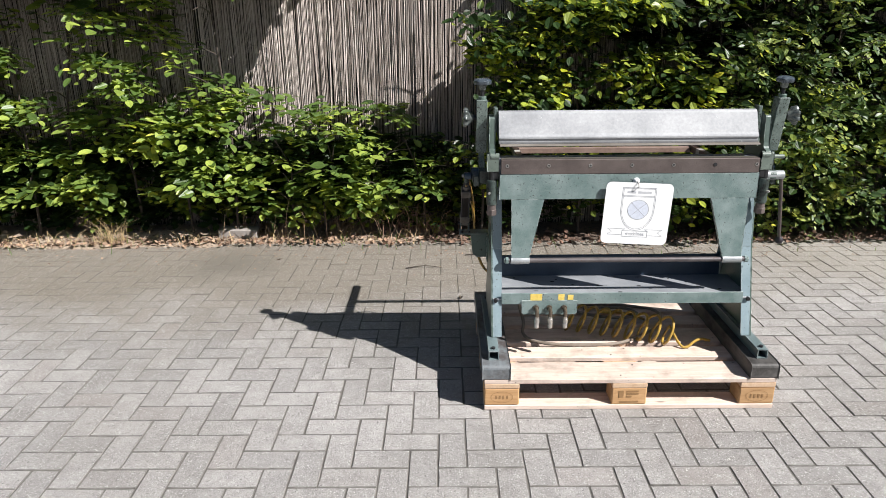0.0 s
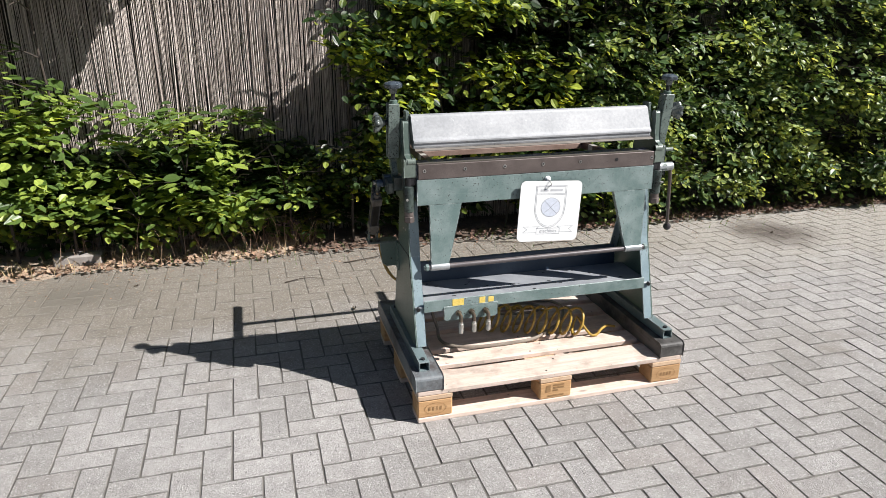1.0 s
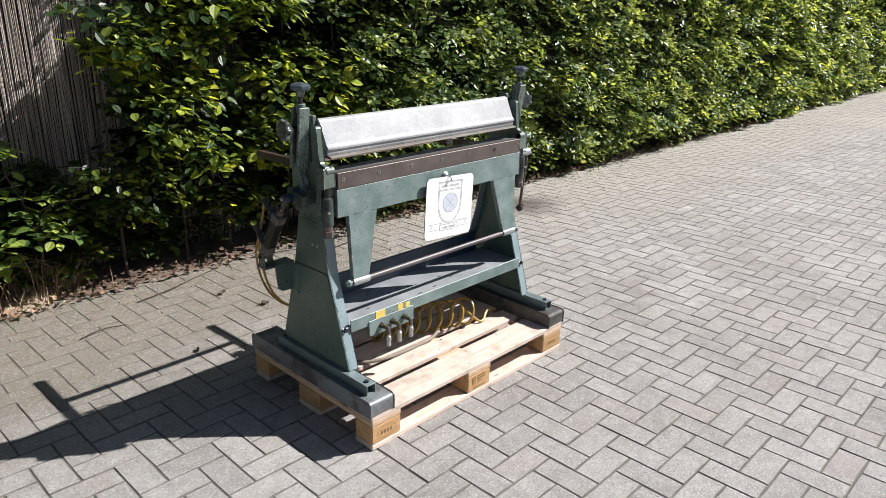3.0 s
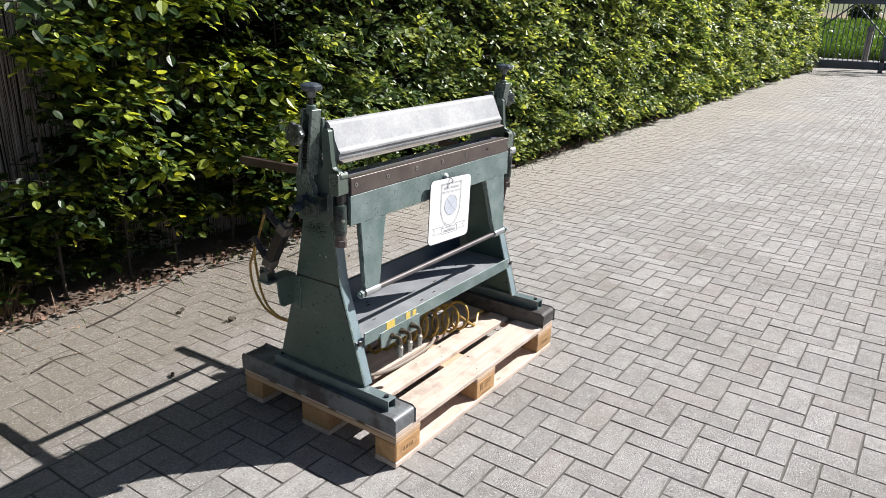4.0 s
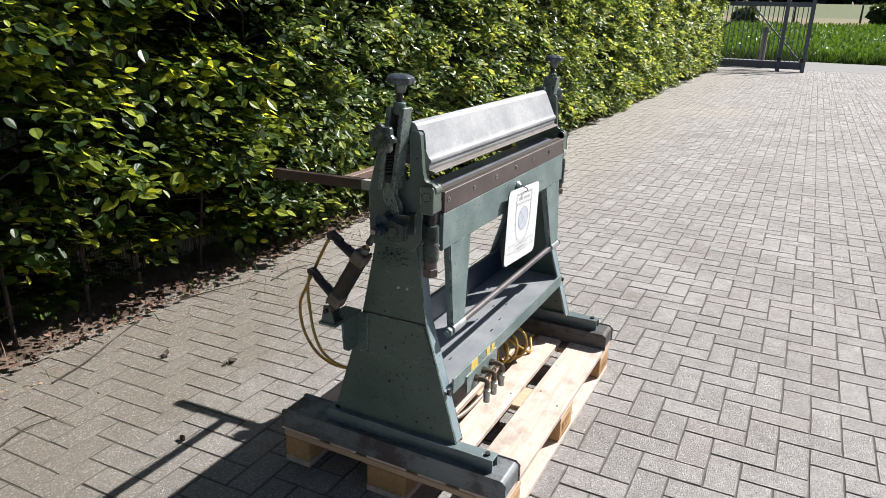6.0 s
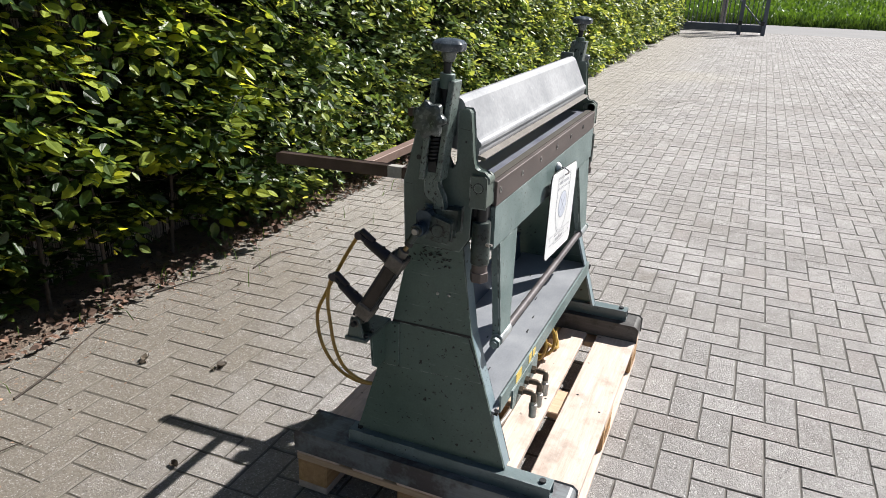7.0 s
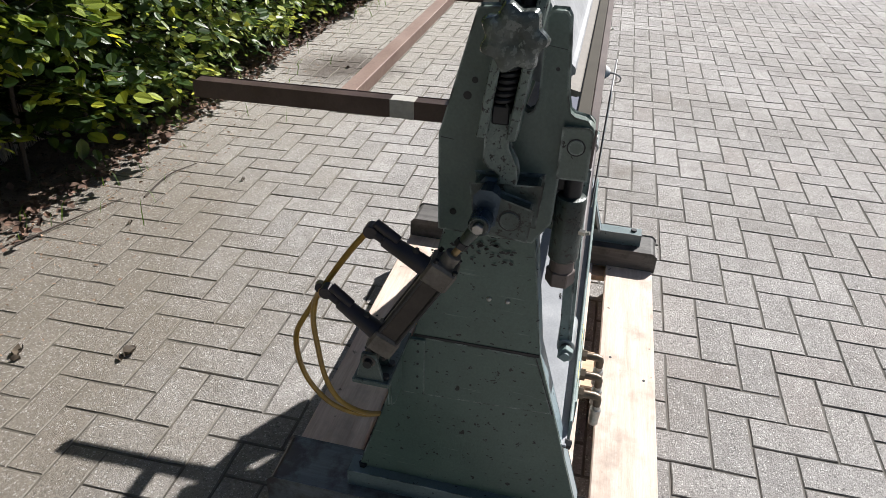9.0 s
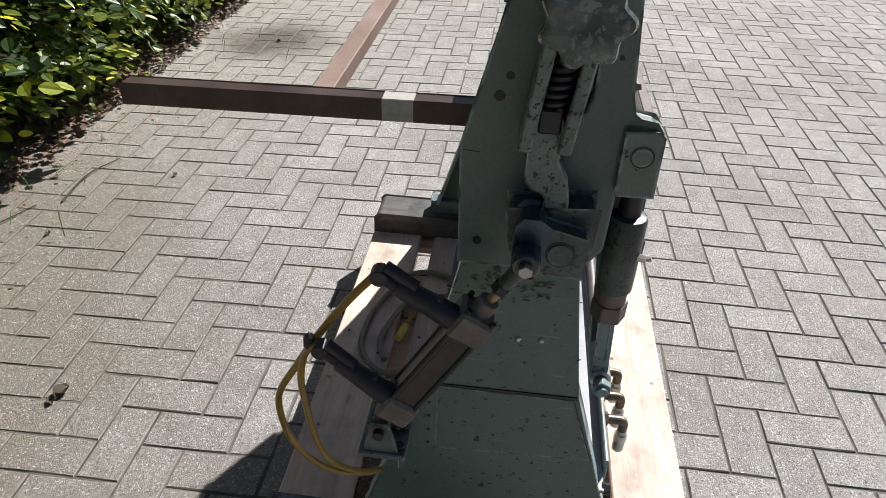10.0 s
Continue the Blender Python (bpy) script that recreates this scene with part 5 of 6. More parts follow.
# apron hinges with adjusting cylinders
for s in (-1, 1):
    a, b = sorted((X(s, 0.530), X(s, 0.580)))
    hb = part("hinge_block", prism("x", [(-0.102, 0.952), (-0.102, 1.024), (-0.134, 1.026), (-0.139, 1.021), (-0.140, 0.953)], a, b), HINGE, mach, "worn green hinge block", 0.002)
    part("hinge_pin", rod((X(s, 0.579), -0.121, 0.999), (X(s, 0.5815), -0.121, 0.999), 0.0108, 22), HINGE, hb, "", 0.0008)
    part("pin_gap", rod((X(s, 0.578), -0.121, 0.999), (X(s, 0.5806), -0.121, 0.999), 0.0126, 22), DARK, hb)
    part("hinge_ear", rod((X(s, 0.530), -0.128, 1.014), (X(s, 0.566), -0.128, 1.014), 0.0145, 22), HINGE, hb, "", 0.002)
    x, y = X(s, 0.558), -0.125
    adj = part("adjuster", lathe((x, y, 0.815), (0, 0, 1), [(0.0195, -0.003), (0.0222, 0), (0.0222, 0.097), (0.0205, 0.101), (0.014, 0.103)], 24), GREASY, mach, "green threaded sleeve with brown nut", 0, True)
    part("neck", rod((x, y, 0.915), (x, y, 0.955), 0.013, 16), DARK, adj, "", 0, True)
    part("thread", rod((x, y, 0.792), (x, y, 0.814), 0.0185, 18), RUST, adj, "", 0, True)
    part("hex_nut", hexnut((x, y, 0.768), (x, y, 0.793), 0.0225), RUST, adj, "rusty hexagon nut", 0.0015)
    nip = part("grease_nipple", hexnut((x + s * 0.010, y - 0.018, 0.866), (x + s * 0.013, y - 0.027, 0.866), 0.0052), NUTS, adj)
    part("nipple_tip", rod((x + s * 0.013, y - 0.027, 0.866), (x + s * 0.0145, y - 0.033, 0.868), 0.0030, 8), NUTS, nip)
    part("strap", box(min(X(s, 0.53), X(s, 0.556)), max(X(s, 0.53), X(s, 0.556)), -0.136, -0.09, 0.920, 0.954), DARK, adj, "", 0.002)


# clamping toggles
def toggle(s, tilt):
    """Upright channel with a spindle, wheel and star grip outside a cheek plate."""
    xc = X(s, 0.597 if s < 0 else 0.612)

    def P(dx, y, z):
        return Vector((xc + s * (dx + tilt * (z - 1.02)), y, z))

    tog = part("toggle_channel", channel_bm(P), CHIPPED, mach, "upright green steel channel with a spindle", 0.002)
    yt = -0.046
    part("spindle", rod(P(0, yt + 0.004, 1.18), P(0, yt, 1.292), 0.0085, 12), DARK, tog, "", 0, True)
    part("sleeve", rod(P(0, yt + 0.002, 1.215), P(0, yt, 1.246), 0.0165, 16), PAINT, tog, "", 0.001, True)
    wheel = lathe(P(0, yt - 0.001, 1.264), (s * tilt, -0.02, 1), [(0.008, 0.020), (0.010, 0.022), (0.012, 0.025), (0.024, 0.027), (0.032, 0.029), (0.0355, 0.036), (0.0345, 0.044), (0.028, 0.050), (0.016, 0.0535), (0.004, 0.054)], 42, 6, 0.06)
    part("spindle_wheel", wheel, WHEEL, tog, "dark lobed clamping wheel", 0, True)
    part("wheel_hub", lathe(P(0, yt - 0.001, 1.269), (s * tilt, -0.02, 1), [(0.008, 0.0), (0.0125, 0.002), (0.0160, 0.013), (0.017, 0.0215)], 24), KNOB, tog, "worn silvery wheel hub", 0, True)
    c = P(0.070, -0.036, 1.158)
    grip = lathe(c - Vector((s * 0.010, 0, 0)), (s, 0, 0.05), [(0.014, -0.024), (0.018, -0.016), (0.026, -0.006), (0.0345, 0.001), (0.0375, 0.009), (0.0345, 0.017), (0.026, 0.020), (0.010, 0.017)], 56, 7, 0.115)
    part("star_grip", grip, KNOB, tog, "worn seven-lobed star grip", 0, True)
    part("grip_shaft", rod(P(0.0, -0.034, 1.158), c, 0.010, 12), DARK, tog, "", 0, True)
    turns = [P(0.006 + 0.0115 * math.cos(a), -0.033 + 0.011 * (a / 50) + 0.0115 * math.sin(a), 1.132 - 0.076 * a / 56) for a in np.arange(0, 56.1, 0.45)]
    part("spring", sweep(turns, 0.0036, 7), DARK, tog, "", 0, True)
    part("spring_seat", box(xc - 0.014, xc + 0.012, -0.0325, -0.0095, 1.030, 1.056), DARK, tog, "", 0.002)
    link = [(-0.005, 1.043), (-0.031, 1.043), (-0.032, 0.999), (-0.039, 0.984), (-0.0455, 0.970), (-0.048, 0.954), (-0.047, 0.938), (-0.044, 0.925), (-0.034, 0.927), (-0.0275, 0.936), (-0.0265, 0.948), (-0.0290, 0.958), (-0.022, 0.964), (-0.012, 0.968), (-0.005, 0.977)]
    part("link", prism("x", link, xc - 0.012, xc + 0.011), CHIPPED, mach, "curved green steel link", 0.003)
    a, b = sorted((X(s, 0.570), X(s, 0.610)))
    clev = part("clevis_block", prism("x", [(0.010, 0.938), (-0.028, 0.942), (-0.082, 0.946), (-0.079, 0.888), (0.002, 0.890)], a, b), GREASY, mach, "oily clevis block with a pin", 0.004)
    a, b = sorted((X(s, 0.609), X(s, 0.633)))
    part("clevis_cheek", prism("x", [(-0.022, 0.936), (-0.076, 0.922), (-0.072, 0.876), (-0.020, 0.883)], a, b), GREASY, clev, "", 0.003)
    part("clevis_pin", rod((X(s, 0.632), -0.048, 0.904), (X(s, 0.6352), -0.048, 0.904), 0.0140, 24), GREASY, clev, "", 0.001)
    part("pin_gap", rod((X(s, 0.631), -0.048, 0.904), (X(s, 0.6338), -0.048, 0.904), 0.0160, 24), DARK, clev)
    part("clamp_band", prism("x", [(-0.002, 0.938), (-0.008, 0.945), (-0.022, 0.945), (-0.031, 0.939), (-0.026, 0.900), (-0.014, 0.893), (-0.002, 0.900)], X(s, 0.600), X(s, 0.641)), SKY_STEEL, clev, "worn steel band tinted blue for reflected sky", 0.004)
    return tog


def channel_bm(P):
    bm = bmesh.new()
    t, b = (-0.0455, 1.233), (-0.0180, 1.013)

    def bar(y0, y1, d0, d1):
        vs = []
        for (yc, z) in (b, t):
            vs += [bm.verts.new(P(d, yc + y, z)) for d, y in ((d0, y0), (d1, y0), (d1, y1), (d0, y1))]
        for q in ((0, 1, 2, 3), (7, 6, 5, 4), (0, 4, 5, 1), (1, 5, 6, 2), (2, 6, 7, 3), (3, 7, 4, 0)):
            bm.faces.new([vs[i] for i in q])

    bar(-0.0265, -0.0130, -0.020, 0.024)
    bar(0.0130, 0.0265, -0.020, 0.024)
    bar(-0.0128, 0.0128, -0.020, -0.012)
    return bm


toggle(-1, 0.0)
toggle(1, 0.035)

# hand lever on the far end
hub = part("lever_hub", rod((X(1, 0.57), -0.103, 0.924), (X(1, 0.646), -0.103, 0.924), 0.019, 18), HUB, mach, "bright cast hub of the hand lever", 0.002, True)
part("hub_collar", hexnut((X(1, 0.585), -0.103, 0.924), (X(1, 0.612), -0.103, 0.924), 0.021), PAINT_DARK, hub, "", 0.002)
part("lever_rod", sweep(smooth_line([(0.632, -0.103, 0.924), (0.648, -0.088, 0.86), (0.672, -0.060, 0.76), (0.703, -0.025, 0.630)], 6), 0.0075, 10), RUST, hub, "", 0, True)
part("ball_grip", lathe((0.708, -0.020, 0.612), (-0.23, -0.26, 0.94), [(0.004, -0.018), (0.012, -0.014), (0.0175, -0.004), (0.0175, 0.004), (0.012, 0.013), (0.008, 0.018)], 18), BLACK, hub, "black ball grip", 0, True)
part("pivot_shaft", rod((X(1, 0.56), -0.112, 1.003), (X(1, 0.632), -0.112, 1.003), 0.009, 14), HINGE, mach, "", 0.001, True)

# back gauge
gauge = part("gauge_crossbar", box(-0.428, 0.395, 0.252, 0.280, 0.948, 0.972), BAR, mach, "brown flat steel gauge bar", 0.001)
for x0, x1 in ((-0.446, -0.420), (0.372, 0.398)):
    arm = part("gauge_arm", prism("x", [(0.03, 0.955), (0.03, 0.982), (0.524, 0.972), (0.524, 0.945)], x0, x1), ARM, mach, "dark brown square steel arm", 0.0015)
    part("scale_tape", prism("x", [(0.140, 0.9518), (0.140, 0.9806), (0.180, 0.9798), (0.180, 0.9510)], x0 - 0.0008, x1 + 0.0008), TAPE, arm, "worn pale tape")

# air cylinder with its hoses
up, dn = Vector((-0.665, 0.043, 0.816)), Vector((-0.668, 0.119, 0.686))
ax = (up - dn).normalized()
cyl = thing("air_cylinder", tuple(dn - Vector(mach.location)), "", "")
cyl.parent = mach
for key in list(cyl.keys()):
    del cyl[key]


def slab(centre, axis, half, h0, h1):
    """A square block on an axis."""
    bm = bmesh.new()
    q = axis.to_track_quat("Z", "X").to_matrix().to_4x4()
    m = Matrix.Translation(centre + axis * (h0 + h1) / 2) @ q @ Matrix.Diagonal((2 * half, 2 * half, h1 - h0, 1))
    bmesh.ops.create_cube(bm, size=1.0, matrix=m)
    return bm


part("barrel", slab(dn, ax, 0.0165, 0.0, (up - dn).length), CYL, cyl, "brown square barrel", 0.005, segs=2)
for c, h0, h1 in ((up, -0.012, 0.026), (dn, -0.022, 0.016)):
    part("end_cap", slab(c, ax, 0.0215, h0, h1), CAP, cyl, "cast end cap", 0.004)
side = ax.cross(Vector((1, 0, 0))).normalized()
for dx in (-0.0155, 0.0155):
    for dy in (-0.0155, 0.0155):
        o = Vector((dx, 0, 0)) + side * dy
        part("tie_rod", rod(dn - ax * 0.026 + o, up + ax * 0.031 + o, 0.0035, 8), DARK, cyl)
part("gland", rod(up + ax * 0.024, up + ax * 0.044, 0.0125, 16), CAP, cyl, "", 0.001, True)
part("piston_rod", rod(up + ax * 0.04, Vector((-0.662, -0.004, 0.893)), 0.0055, 12), BRASS, cyl, "", 0, True)
part("rod_end", rod(up + ax * 0.062, Vector((-0.664, -0.008, 0.901)), 0.0082, 12, None, 0.0098), GREASY, cyl, "greasy dark rod end", 0, True)
part("rod_nut", hexnut(up + ax * 0.060, up + ax * 0.070, 0.0105), DARK, cyl)
part("rod_eye", rod((-0.672, -0.012, 0.908), (-0.640, -0.012, 0.908), 0.0155, 18), SKY_STEEL, cyl, "worn steel eye tinted blue for reflected sky", 0.002, True)
part("eye_washer", rod((-0.675, -0.012, 0.909), (-0.671, -0.012, 0.909), 0.0135, 20), GREASY, cyl, "", 0.0008)
part("eye_bolt", hexnut((-0.684, -0.012, 0.909), (-0.675, -0.012, 0.909), 0.0082), STEEL, cyl, "", 0.001)
part("foot_eye", rod((-0.690, 0.141, 0.650), (-0.646, 0.141, 0.650), 0.012, 16), CAP, cyl, "", 0.002, True)
part("foot_pin", rod((-0.698, 0.141, 0.650), (-0.638, 0.141, 0.650), 0.007, 12), DARK, cyl)
for base, tip in ((up + Vector((-0.004, 0.012, 0.010)), Vector((-0.655, 0.143, 0.866))), (dn + Vector((-0.004, 0.011, 0.011)), Vector((-0.655, 0.217, 0.745)))):
    d = (tip - base).normalized()
    fl = part("flow_fitting", rod(base, base + d * 0.076, 0.0152, 16, None, 0.0115), BLACK, cyl, "black flow control fitting", 0.002, True)
    part("fitting_neck", rod(base + d * 0.062, tip, 0.0085, 12), BLACK, fl, "", 0, True)
    part("fitting_elbow", rod(tip - Vector((0.009, 0, 0)), tip + Vector((0.010, 0, 0)), 0.0105, 14), BLACK, fl, "", 0.001, True)
    st = base + d * 0.058 + Vector((0, 0.002, 0.014))
    part("fitting_stub", rod(st - d * 0.01, st + d * 0.03 + Vector((0, 0, 0.004)), 0.0072, 12), BLACK, fl, "", 0.001, True)
    part("fitting_screw", rod(base + d * 0.02 + Vector((0, 0, 0.010)), base + d * 0.02 + Vector((0, 0.002, 0.019)), 0.005, 10), DARK, fl)
part("hose", sweep(smooth_line([(-0.652, 0.148, 0.864), (-0.640, 0.183, 0.814), (-0.628, 0.224, 0.748), (-0.622, 0.263, 0.678), (-0.618, 0.295, 0.608), (-0.612, 0.288, 0.520), (-0.600, 0.252, 0.450), (-0.578, 0.205, 0.410), (-0.548, 0.160, 0.392)], 6), 0.0048, 8), HOSE, cyl, "amber plastic air hose", 0, True)
part("hose", sweep(smooth_line([(-0.648, 0.222, 0.744), (-0.632, 0.245, 0.713), (-0.624, 0.258, 0.658), (-0.618, 0.257, 0.596), (-0.611, 0.250, 0.520), (-0.597, 0.232, 0.456), (-0.574, 0.196, 0.412), (-0.546, 0.155, 0.392)], 6), 0.0048, 8), HOSE, cyl, "amber plastic air hose", 0, True)
part("hose_tie", rod((-0.640, 0.236, 0.736), (-0.622, 0.242, 0.730), 0.0075, 10), BLACK, cyl)
brk = part("cylinder_bracket", prism("y", [(-0.640, 0.604), (-0.562, 0.604), (-0.562, 0.492), (-0.612, 0.492), (-0.630, 0.506)], 0.122, 0.128), PAINT, mach, "green welded bracket for the air cylinder", 0.001)
foot = part("bracket_foot", box(-0.694, -0.560, 0.108, 0.168, 0.604, 0.613), PAINT_DARK, brk, "", 0.0015)
for x, y in ((-0.680, 0.117), (-0.648, 0.117)):
    part("foot_bolt", hexnut((x, y, 0.613), (x, y, 0.619), 0.0065), DARK, foot)
part("bracket_leaf", box(-0.568, -0.5612, 0.082, 0.150, 0.480, 0.606), PAINT, brk, "", 0.001)
for dx in (-0.018, 0.018):
    part("bracket_lug", prism("x", [(0.118, 0.613), (0.162, 0.613), (0.152, 0.664), (0.130, 0.664)], -0.668 + dx - 0.003, -0.668 + dx + 0.003), PAINT_DARK, brk)
for z in (0.494, 0.522, 0.552, 0.580, 0.597):
    part("bracket_bolt", rod((-0.568, 0.094, z), (-0.5692, 0.094, z), 0.0024, 8), DARK, brk)

# ---- sign hanging on the apron ----
sign = thing("sign", (0.030, -0.172, 0.785), "white square sign with a shield emblem hanging on a hook", "sign")
SM = pose(0.031, -0.168, 0.780, 0.2, 2.6, -1.5)


def on_sign(bm):
    bmesh.ops.transform(bm, matrix=SM, verts=bm.verts)
    return bm


def flat(pts, y, bm=None):
    bm = bm or bmesh.new()
    bm.faces.new([bm.verts.new((x, y, z)) for x, z in pts])
    return bm


def outline(pts, w, y):
    """A thin closed line along a polygon."""
    bm = bmesh.new()
    n = len(pts)
    for i in range(n):
        a, b = Vector(pts[i]), Vector(pts[(i + 1) % n])
        d = (b - a).normalized()
        q = Vector((-d.y, d.x)) * w / 2
        e = d * w / 2
        flat([tuple(a - e - q), tuple(b + e - q), tuple(b + e + q), tuple(a - e + q)], y, bm)
    return bm


W, H, C = 0.1365, 0.1310, 0.022
corner = [(W - C + C * math.cos(a), H - C + C * math.sin(a)) for a in np.linspace(0, math.pi / 2, 6)]
ring = corner + [(-x, z) for x, z in corner[::-1]] + [(-x, -z) for x, z in corner] + [(x, -z) for x, z in corner[::-1]]
part("board", on_sign(prism("y", ring, -0.002, -0.0008)), WHITE, sign)
# Black layer added so the sign reads dark when viewed edge-on.
part("backing", on_sign(prism("y", ring, -0.0007, 0.002)), BLACK, sign, "dark backing of the sign")


def shield(k):
    w, top = 0.068 * k, 0.110 - (1 - k) * 0.05
    pts = [(-w, top), (w, top), (w, 0.02)]
    pts += [(w * math.cos(a), 0.02 + 0.091 * k * math.sin(a)) for a in np.linspace(0, -math.pi, 19)][1:]
    return pts


FY = -0.0024
part("emblem_line", on_sign(outline(shield(1.0), 0.0015, FY)), INK, sign)
part("emblem_line", on_sign(outline(shield(0.93), 0.0012, FY)), INK, sign)
for z in (0.072, 0.076):
    part("emblem_line", on_sign(flat([(-0.064, z), (0.064, z), (0.064, z + 0.0012), (-0.064, z + 0.0012)], FY)), INK, sign)
disc = [(0.003 + 0.0425 * math.cos(a), 0.018 + 0.041 * math.sin(a)) for a in np.linspace(0, 2 * math.pi, 41)[:-1]]
part("emblem_disc", on_sign(flat(disc, FY)), PALE, sign, "pale blue disc with a cross")
part("emblem_line", on_sign(outline(disc, 0.0013, FY - 0.0003)), INK, sign)
for sx in (-1, 1):
    part("emblem_line", on_sign(outline([(0.003 - sx * 0.031, -0.011), (0.003 + sx * 0.031, 0.047)], 0.0014, FY - 0.0003)), INK, sign)
for x0, x1 in ((-0.049, -0.014), (-0.006, 0.049)):
    part("name_bar", on_sign(flat([(x0, 0.0865), (x1, 0.0865), (x1, 0.0955), (x0, 0.0955)], FY)), PALE_GREY, sign, "plain grey bar of lettering")
part("emblem_line", on_sign(outline([(-0.052, -0.099), (0.053, -0.099), (0.053, -0.074), (-0.052, -0.074)], 0.0014, FY)), INK, sign)
for sx in (-1, 1):
    part("emblem_line", on_sign(outline([(sx * 0.052, -0.092), (sx * 0.112, -0.092), (sx * 0.094, -0.078), (sx * 0.112, -0.066), (sx * 0.040, -0.066), (sx * 0.052, -0.073)], 0.0013, FY)), INK, sign)
txt = bpy.data.curves.new("lettering", "FONT")
txt.body, txt.size, txt.align_x, txt.align_y = "machines", 0.021, "CENTER", "CENTER"
tmp = new("lettering_curve", txt)
me = bpy.data.meshes.new_from_object(tmp.evaluated_get(bpy.context.evaluated_depsgraph_get()))
bpy.data.objects.remove(tmp)
me.transform(SM @ pose(0.001, FY, -0.0865, 90, 0, 0))
me.materials.append(INK)
let = new("lettering", me)
let.parent, let.location = sign, -sign.location
part("hook", lathe((0.024, -0.1455, 0.914), (0, -1, 0), [(0.013, 0), (0.014, 0.004), (0.010, 0.010), (0.005, 0.014)], 18), WHITE, sign, "white magnetic hook", 0, True)
part("hook_wire", sweep(smooth_line([(0.024, -0.155, 0.914), (0.024, -0.170, 0.912), (0.026, -0.182, 0.905), (0.027, -0.181, 0.896), (0.027, -0.172, 0.893)], 4), 0.002, 6), STEEL, sign, "", 0, True)

# ---- hoses lying on the pallet ----
coil = thing("coiled_hose", (0.06, -0.09, 0.144), "yellow coiled air hose lying on the pallet", "hose")
line = []
n = 9
for k in range(n * 16 + 1):
    a = 2 * math.pi * k / 16
    s = k / (n * 16)
    line.append(Vector((-0.205 + 0.465 * s + 0.030 * math.sin(a), 0.070 - 0.172 * s + 0.054 * math.cos(a), 0.211 + 0.060 * math.sin(a))))
line += smooth_line([line[-1], (0.285, -0.13, 0.160), (0.315, -0.140, 0.153), (0.350, -0.125, 0.172), (0.385, -0.112, 0.178), (0.425, -0.11, 0.168)], 5)[1:]
part("hose", sweep(line, 0.0062, 8), COIL, coil, "", 0, True)
loop = thing("grey_hose", (0.05, 0.25, 0.144), "dusty grey rubber hose looped on the pallet", "hose")
part("hose", sweep(smooth_line([(-0.40, 0.10, 0.36), (-0.412, 0.10, 0.27), (-0.39, 0.08, 0.18), (-0.40, -0.01, 0.16), (-0.36, -0.07, 0.154), (-0.26, -0.105, 0.152), (-0.10, -0.112, 0.152), (0.02, -0.10, 0.154), (0.12, -0.04, 0.155), (0.22, 0.04, 0.156), (0.29, 0.18, 0.156), (0.27, 0.265, 0.154), (0.22, 0.287, 0.154), (0.13, 0.319, 0.154), (0.038, 0.331, 0.154), (-0.034, 0.325, 0.154), (-0.09, 0.29, 0.156), (-0.12, 0.24, 0.165), (-0.09, 0.19, 0.17), (0.0, 0.15, 0.168), (0.11, 0.145, 0.166), (0.176, 0.18, 0.168), (0.131, 0.241, 0.170), (0.058, 0.272, 0.160), (-0.007, 0.285, 0.155), (-0.07, 0.262, 0.158)], 6), 0.0075, 8), GREYHOSE, loop, "", 0, True)
part("hose_tail", sweep(smooth_line([(0.20, 0.14, 0.157), (0.142, 0.205, 0.157), (0.059, 0.232, 0.155)], 5), 0.0062, 8), HOSE, loop, "amber hose tail", 0, True)
part("hose_end", rod((0.062, 0.231, 0.1555), (0.012, 0.243, 0.155), 0.010, 12), YELLOW, loop, "yellow plug end", 0.001, True)

# ---- herringbone paving, last ----
U, PX, PY = 0.1062, 0.060, -0.568
bed = prism("x", [(-16, -0.3), (3.4, -0.3), (3.4, fall(3.4) - 0.0034), (0.1, -0.0034), (-16, -0.0034)], -14, 24.3)
pav = tagged(part("pavement", bed, SAND), "grey concrete herringbone paving with sandy joints", "paving", kind="structure")


def paver_shape(L, Wd, seed):
    r = np.random.default_rng(seed)
    c, d = 0.0022, 0.0022
    x, y = L / 2, Wd / 2
    k = x / 2.2
    loop = [(-x, -y), (-k, -y), (k, -y), (x, -y), (x, 0), (x, y), (k, y), (-k, y), (-x, y), (-x, 0)]
    n = len(loop)
    rim = np.array([(a, b, -d) for a, b in loop])
    rim[:, :2] += r.uniform(-0.0012, 0.0012, (n, 2))
    top = rim * ((x - c) / x, (y - c) / y, 0)
    top[:, :2] += r.uniform(-0.0008, 0.0008, (n, 2))
    low = rim * (1, 1, 0) + (0, 0, -0.03)
    f = [tuple(range(n))]
    for a in (0, n):
        f += [((i + 1) % n + a, i + a, i + a + n, (i + 1) % n + a + n) for i in range(n)]
    return np.concatenate([top, rim, low]), f


SHAPES = [paver_shape(2 * U - 0.0052, U - 0.0052, k) for k in range(8)]
PMESH = []
for v, f in SHAPES:
    me = bpy.data.meshes.new("paver")
    me.from_pydata(v, [], f)
    me.materials.append(PAVER)
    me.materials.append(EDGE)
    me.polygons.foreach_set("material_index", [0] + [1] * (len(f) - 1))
    PMESH.append(me)


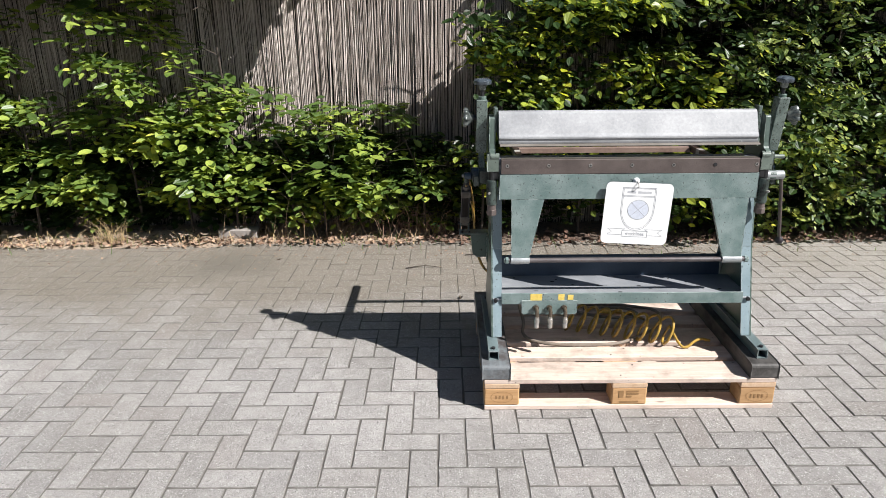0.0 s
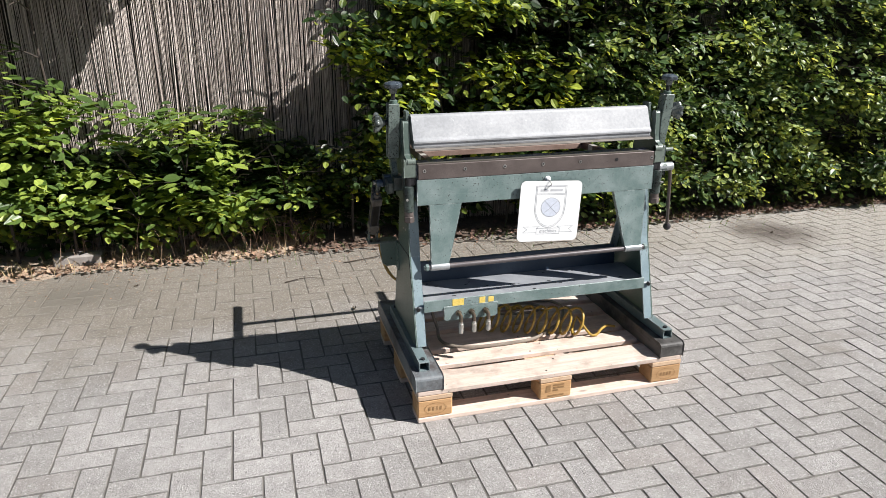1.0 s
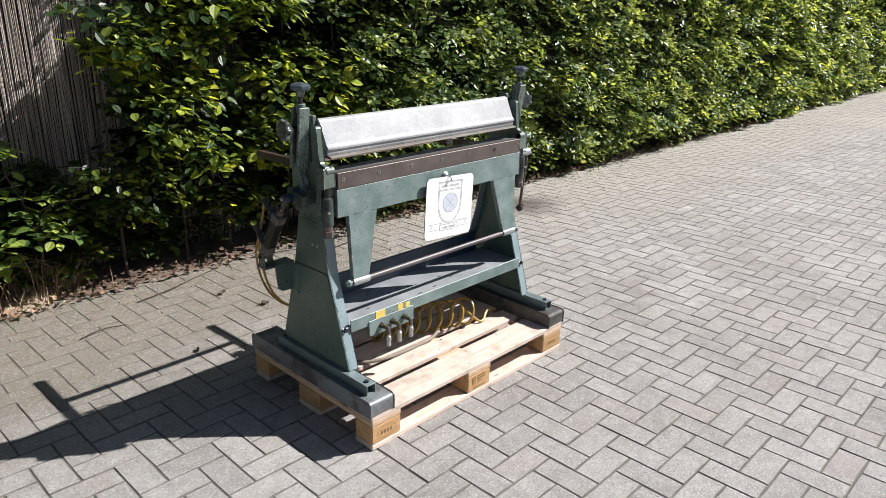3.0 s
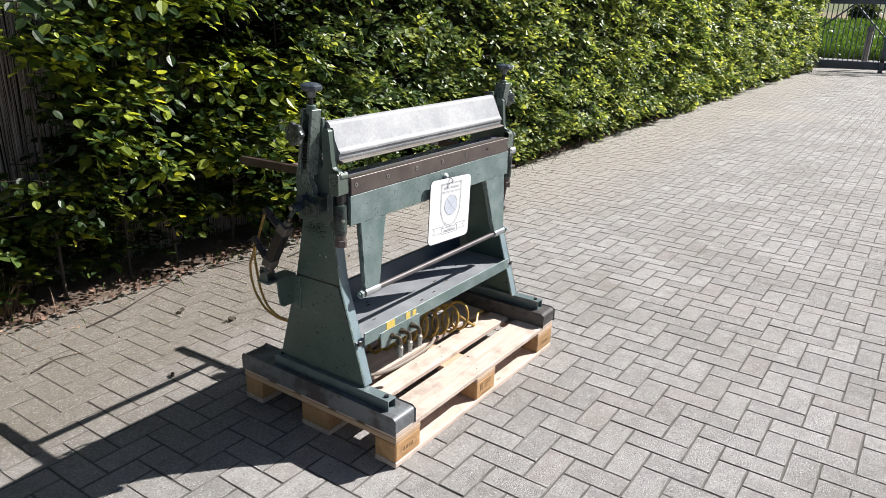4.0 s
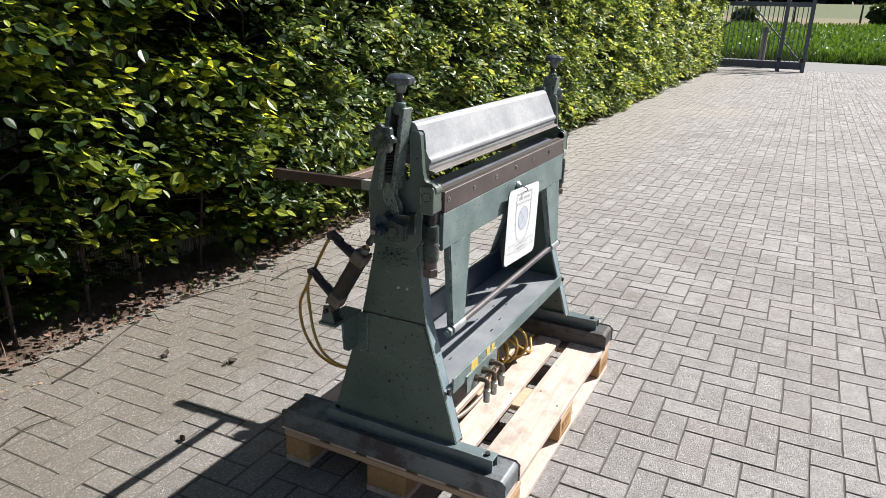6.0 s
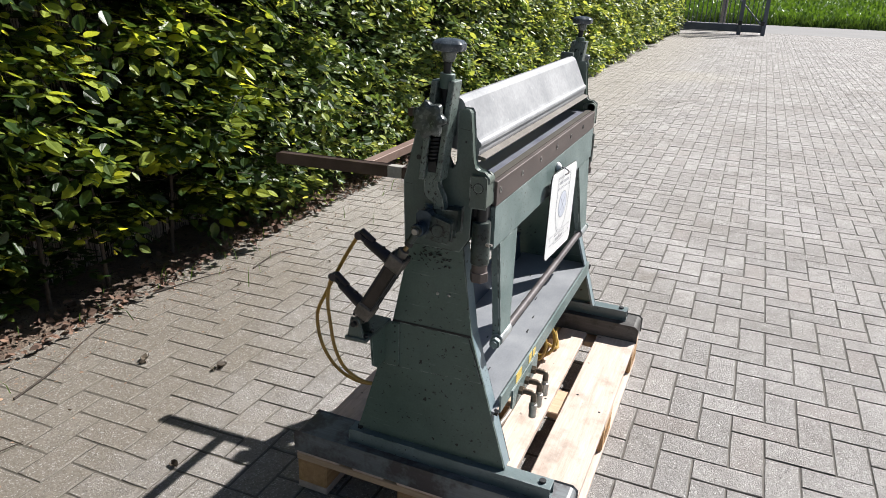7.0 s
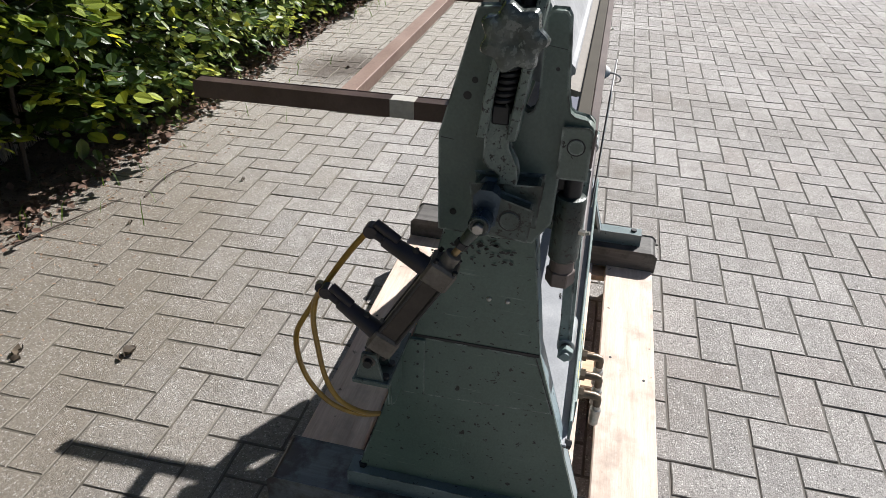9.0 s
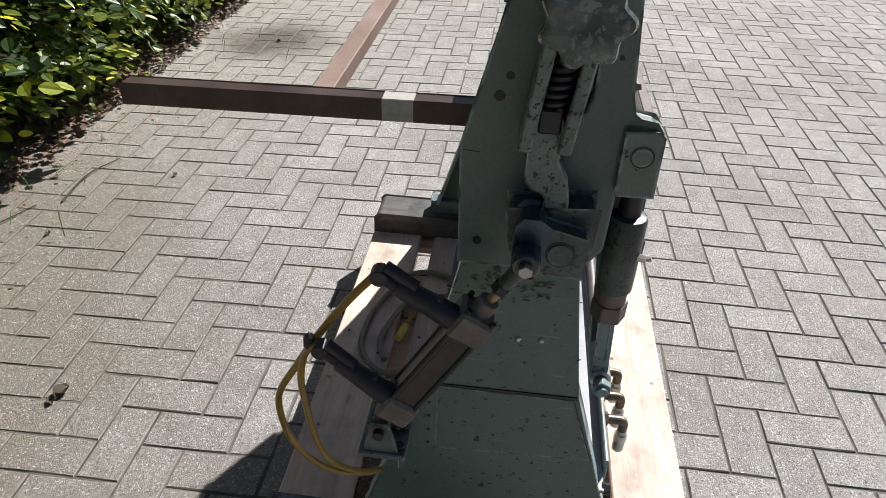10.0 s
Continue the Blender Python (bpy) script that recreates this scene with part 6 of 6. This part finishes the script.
def stones():
    """Middle and turn of every stone of the herringbone."""
    for j in range(-90, 25):
        for i in range(-70, 230):
            k = (i - j - 3) % 4
            if k == 0:
                yield PX + (i + 1) * U, PY + (j + 0.5) * U, 0
            elif k == 2:
                yield PX + (i + 0.5) * U, PY + j * U, 1


# sand swept into the joints, nearly level with the stones towards the hedge
xs, ys = np.arange(-5.4, 9.0, 0.06), np.arange(0.0, 2.06, 0.05)
verts = []
for x in xs:
    for y in ys:
        full = min(1.0, max(0.0, (y - 0.05) / 1.3)) + 0.55 * noise.noise((x * 2.3, y * 2.3, 4)) + 0.35 * noise.noise((x * 8, y * 8, 7))
        verts.append((x, y, fall(y) - 0.0044 + 0.0023 * min(1.0, max(0.0, full))))
m_ = len(ys)
faces = [(i * m_ + j, (i + 1) * m_ + j, (i + 1) * m_ + j + 1, i * m_ + j + 1) for i in range(len(xs) - 1) for j in range(m_ - 1)]
bulk("joint_sand", verts, faces, SAND_PALE, pav)
r = np.random.default_rng(21)
verts, faces, count, singles = [], [], 0, 0
for x, y, turned in stones():
    if not (-5.5 < x < 24.2 and y < 2.05) or y < -8.5 - 0.12 * abs(x):
        continue
    z, ra, rb, rz = fall(y) + r.normal(0, 0.0006), r.normal(0, 0.003), r.normal(0, 0.003), r.normal(0, 0.004) + turned * math.pi / 2
    k = int(r.integers(0, 8))
    lie = Matrix.Rotation(math.atan(-0.03) if y > 0.1 else 0.0, 3, "X") @ Euler((ra, rb, rz)).to_matrix()
    if -1.9 < x < 1.05 and -1.5 < y < 0.75 and singles < 300:
        ob = new("paver", PMESH[k])
        ob.parent = pav
        ob.location = Vector((x, y, z)) - pav.location
        ob.rotation_euler = lie.to_euler()
        singles += 1
        continue
    v, f = SHAPES[k]
    m = np.array(lie)
    verts.append(v @ m.T + (x, y, z))
    faces += [tuple(i + 30 * count for i in q) for q in f]
    count += 1
far = bulk("paving_stones", np.concatenate(verts), faces, PAVER, pav)
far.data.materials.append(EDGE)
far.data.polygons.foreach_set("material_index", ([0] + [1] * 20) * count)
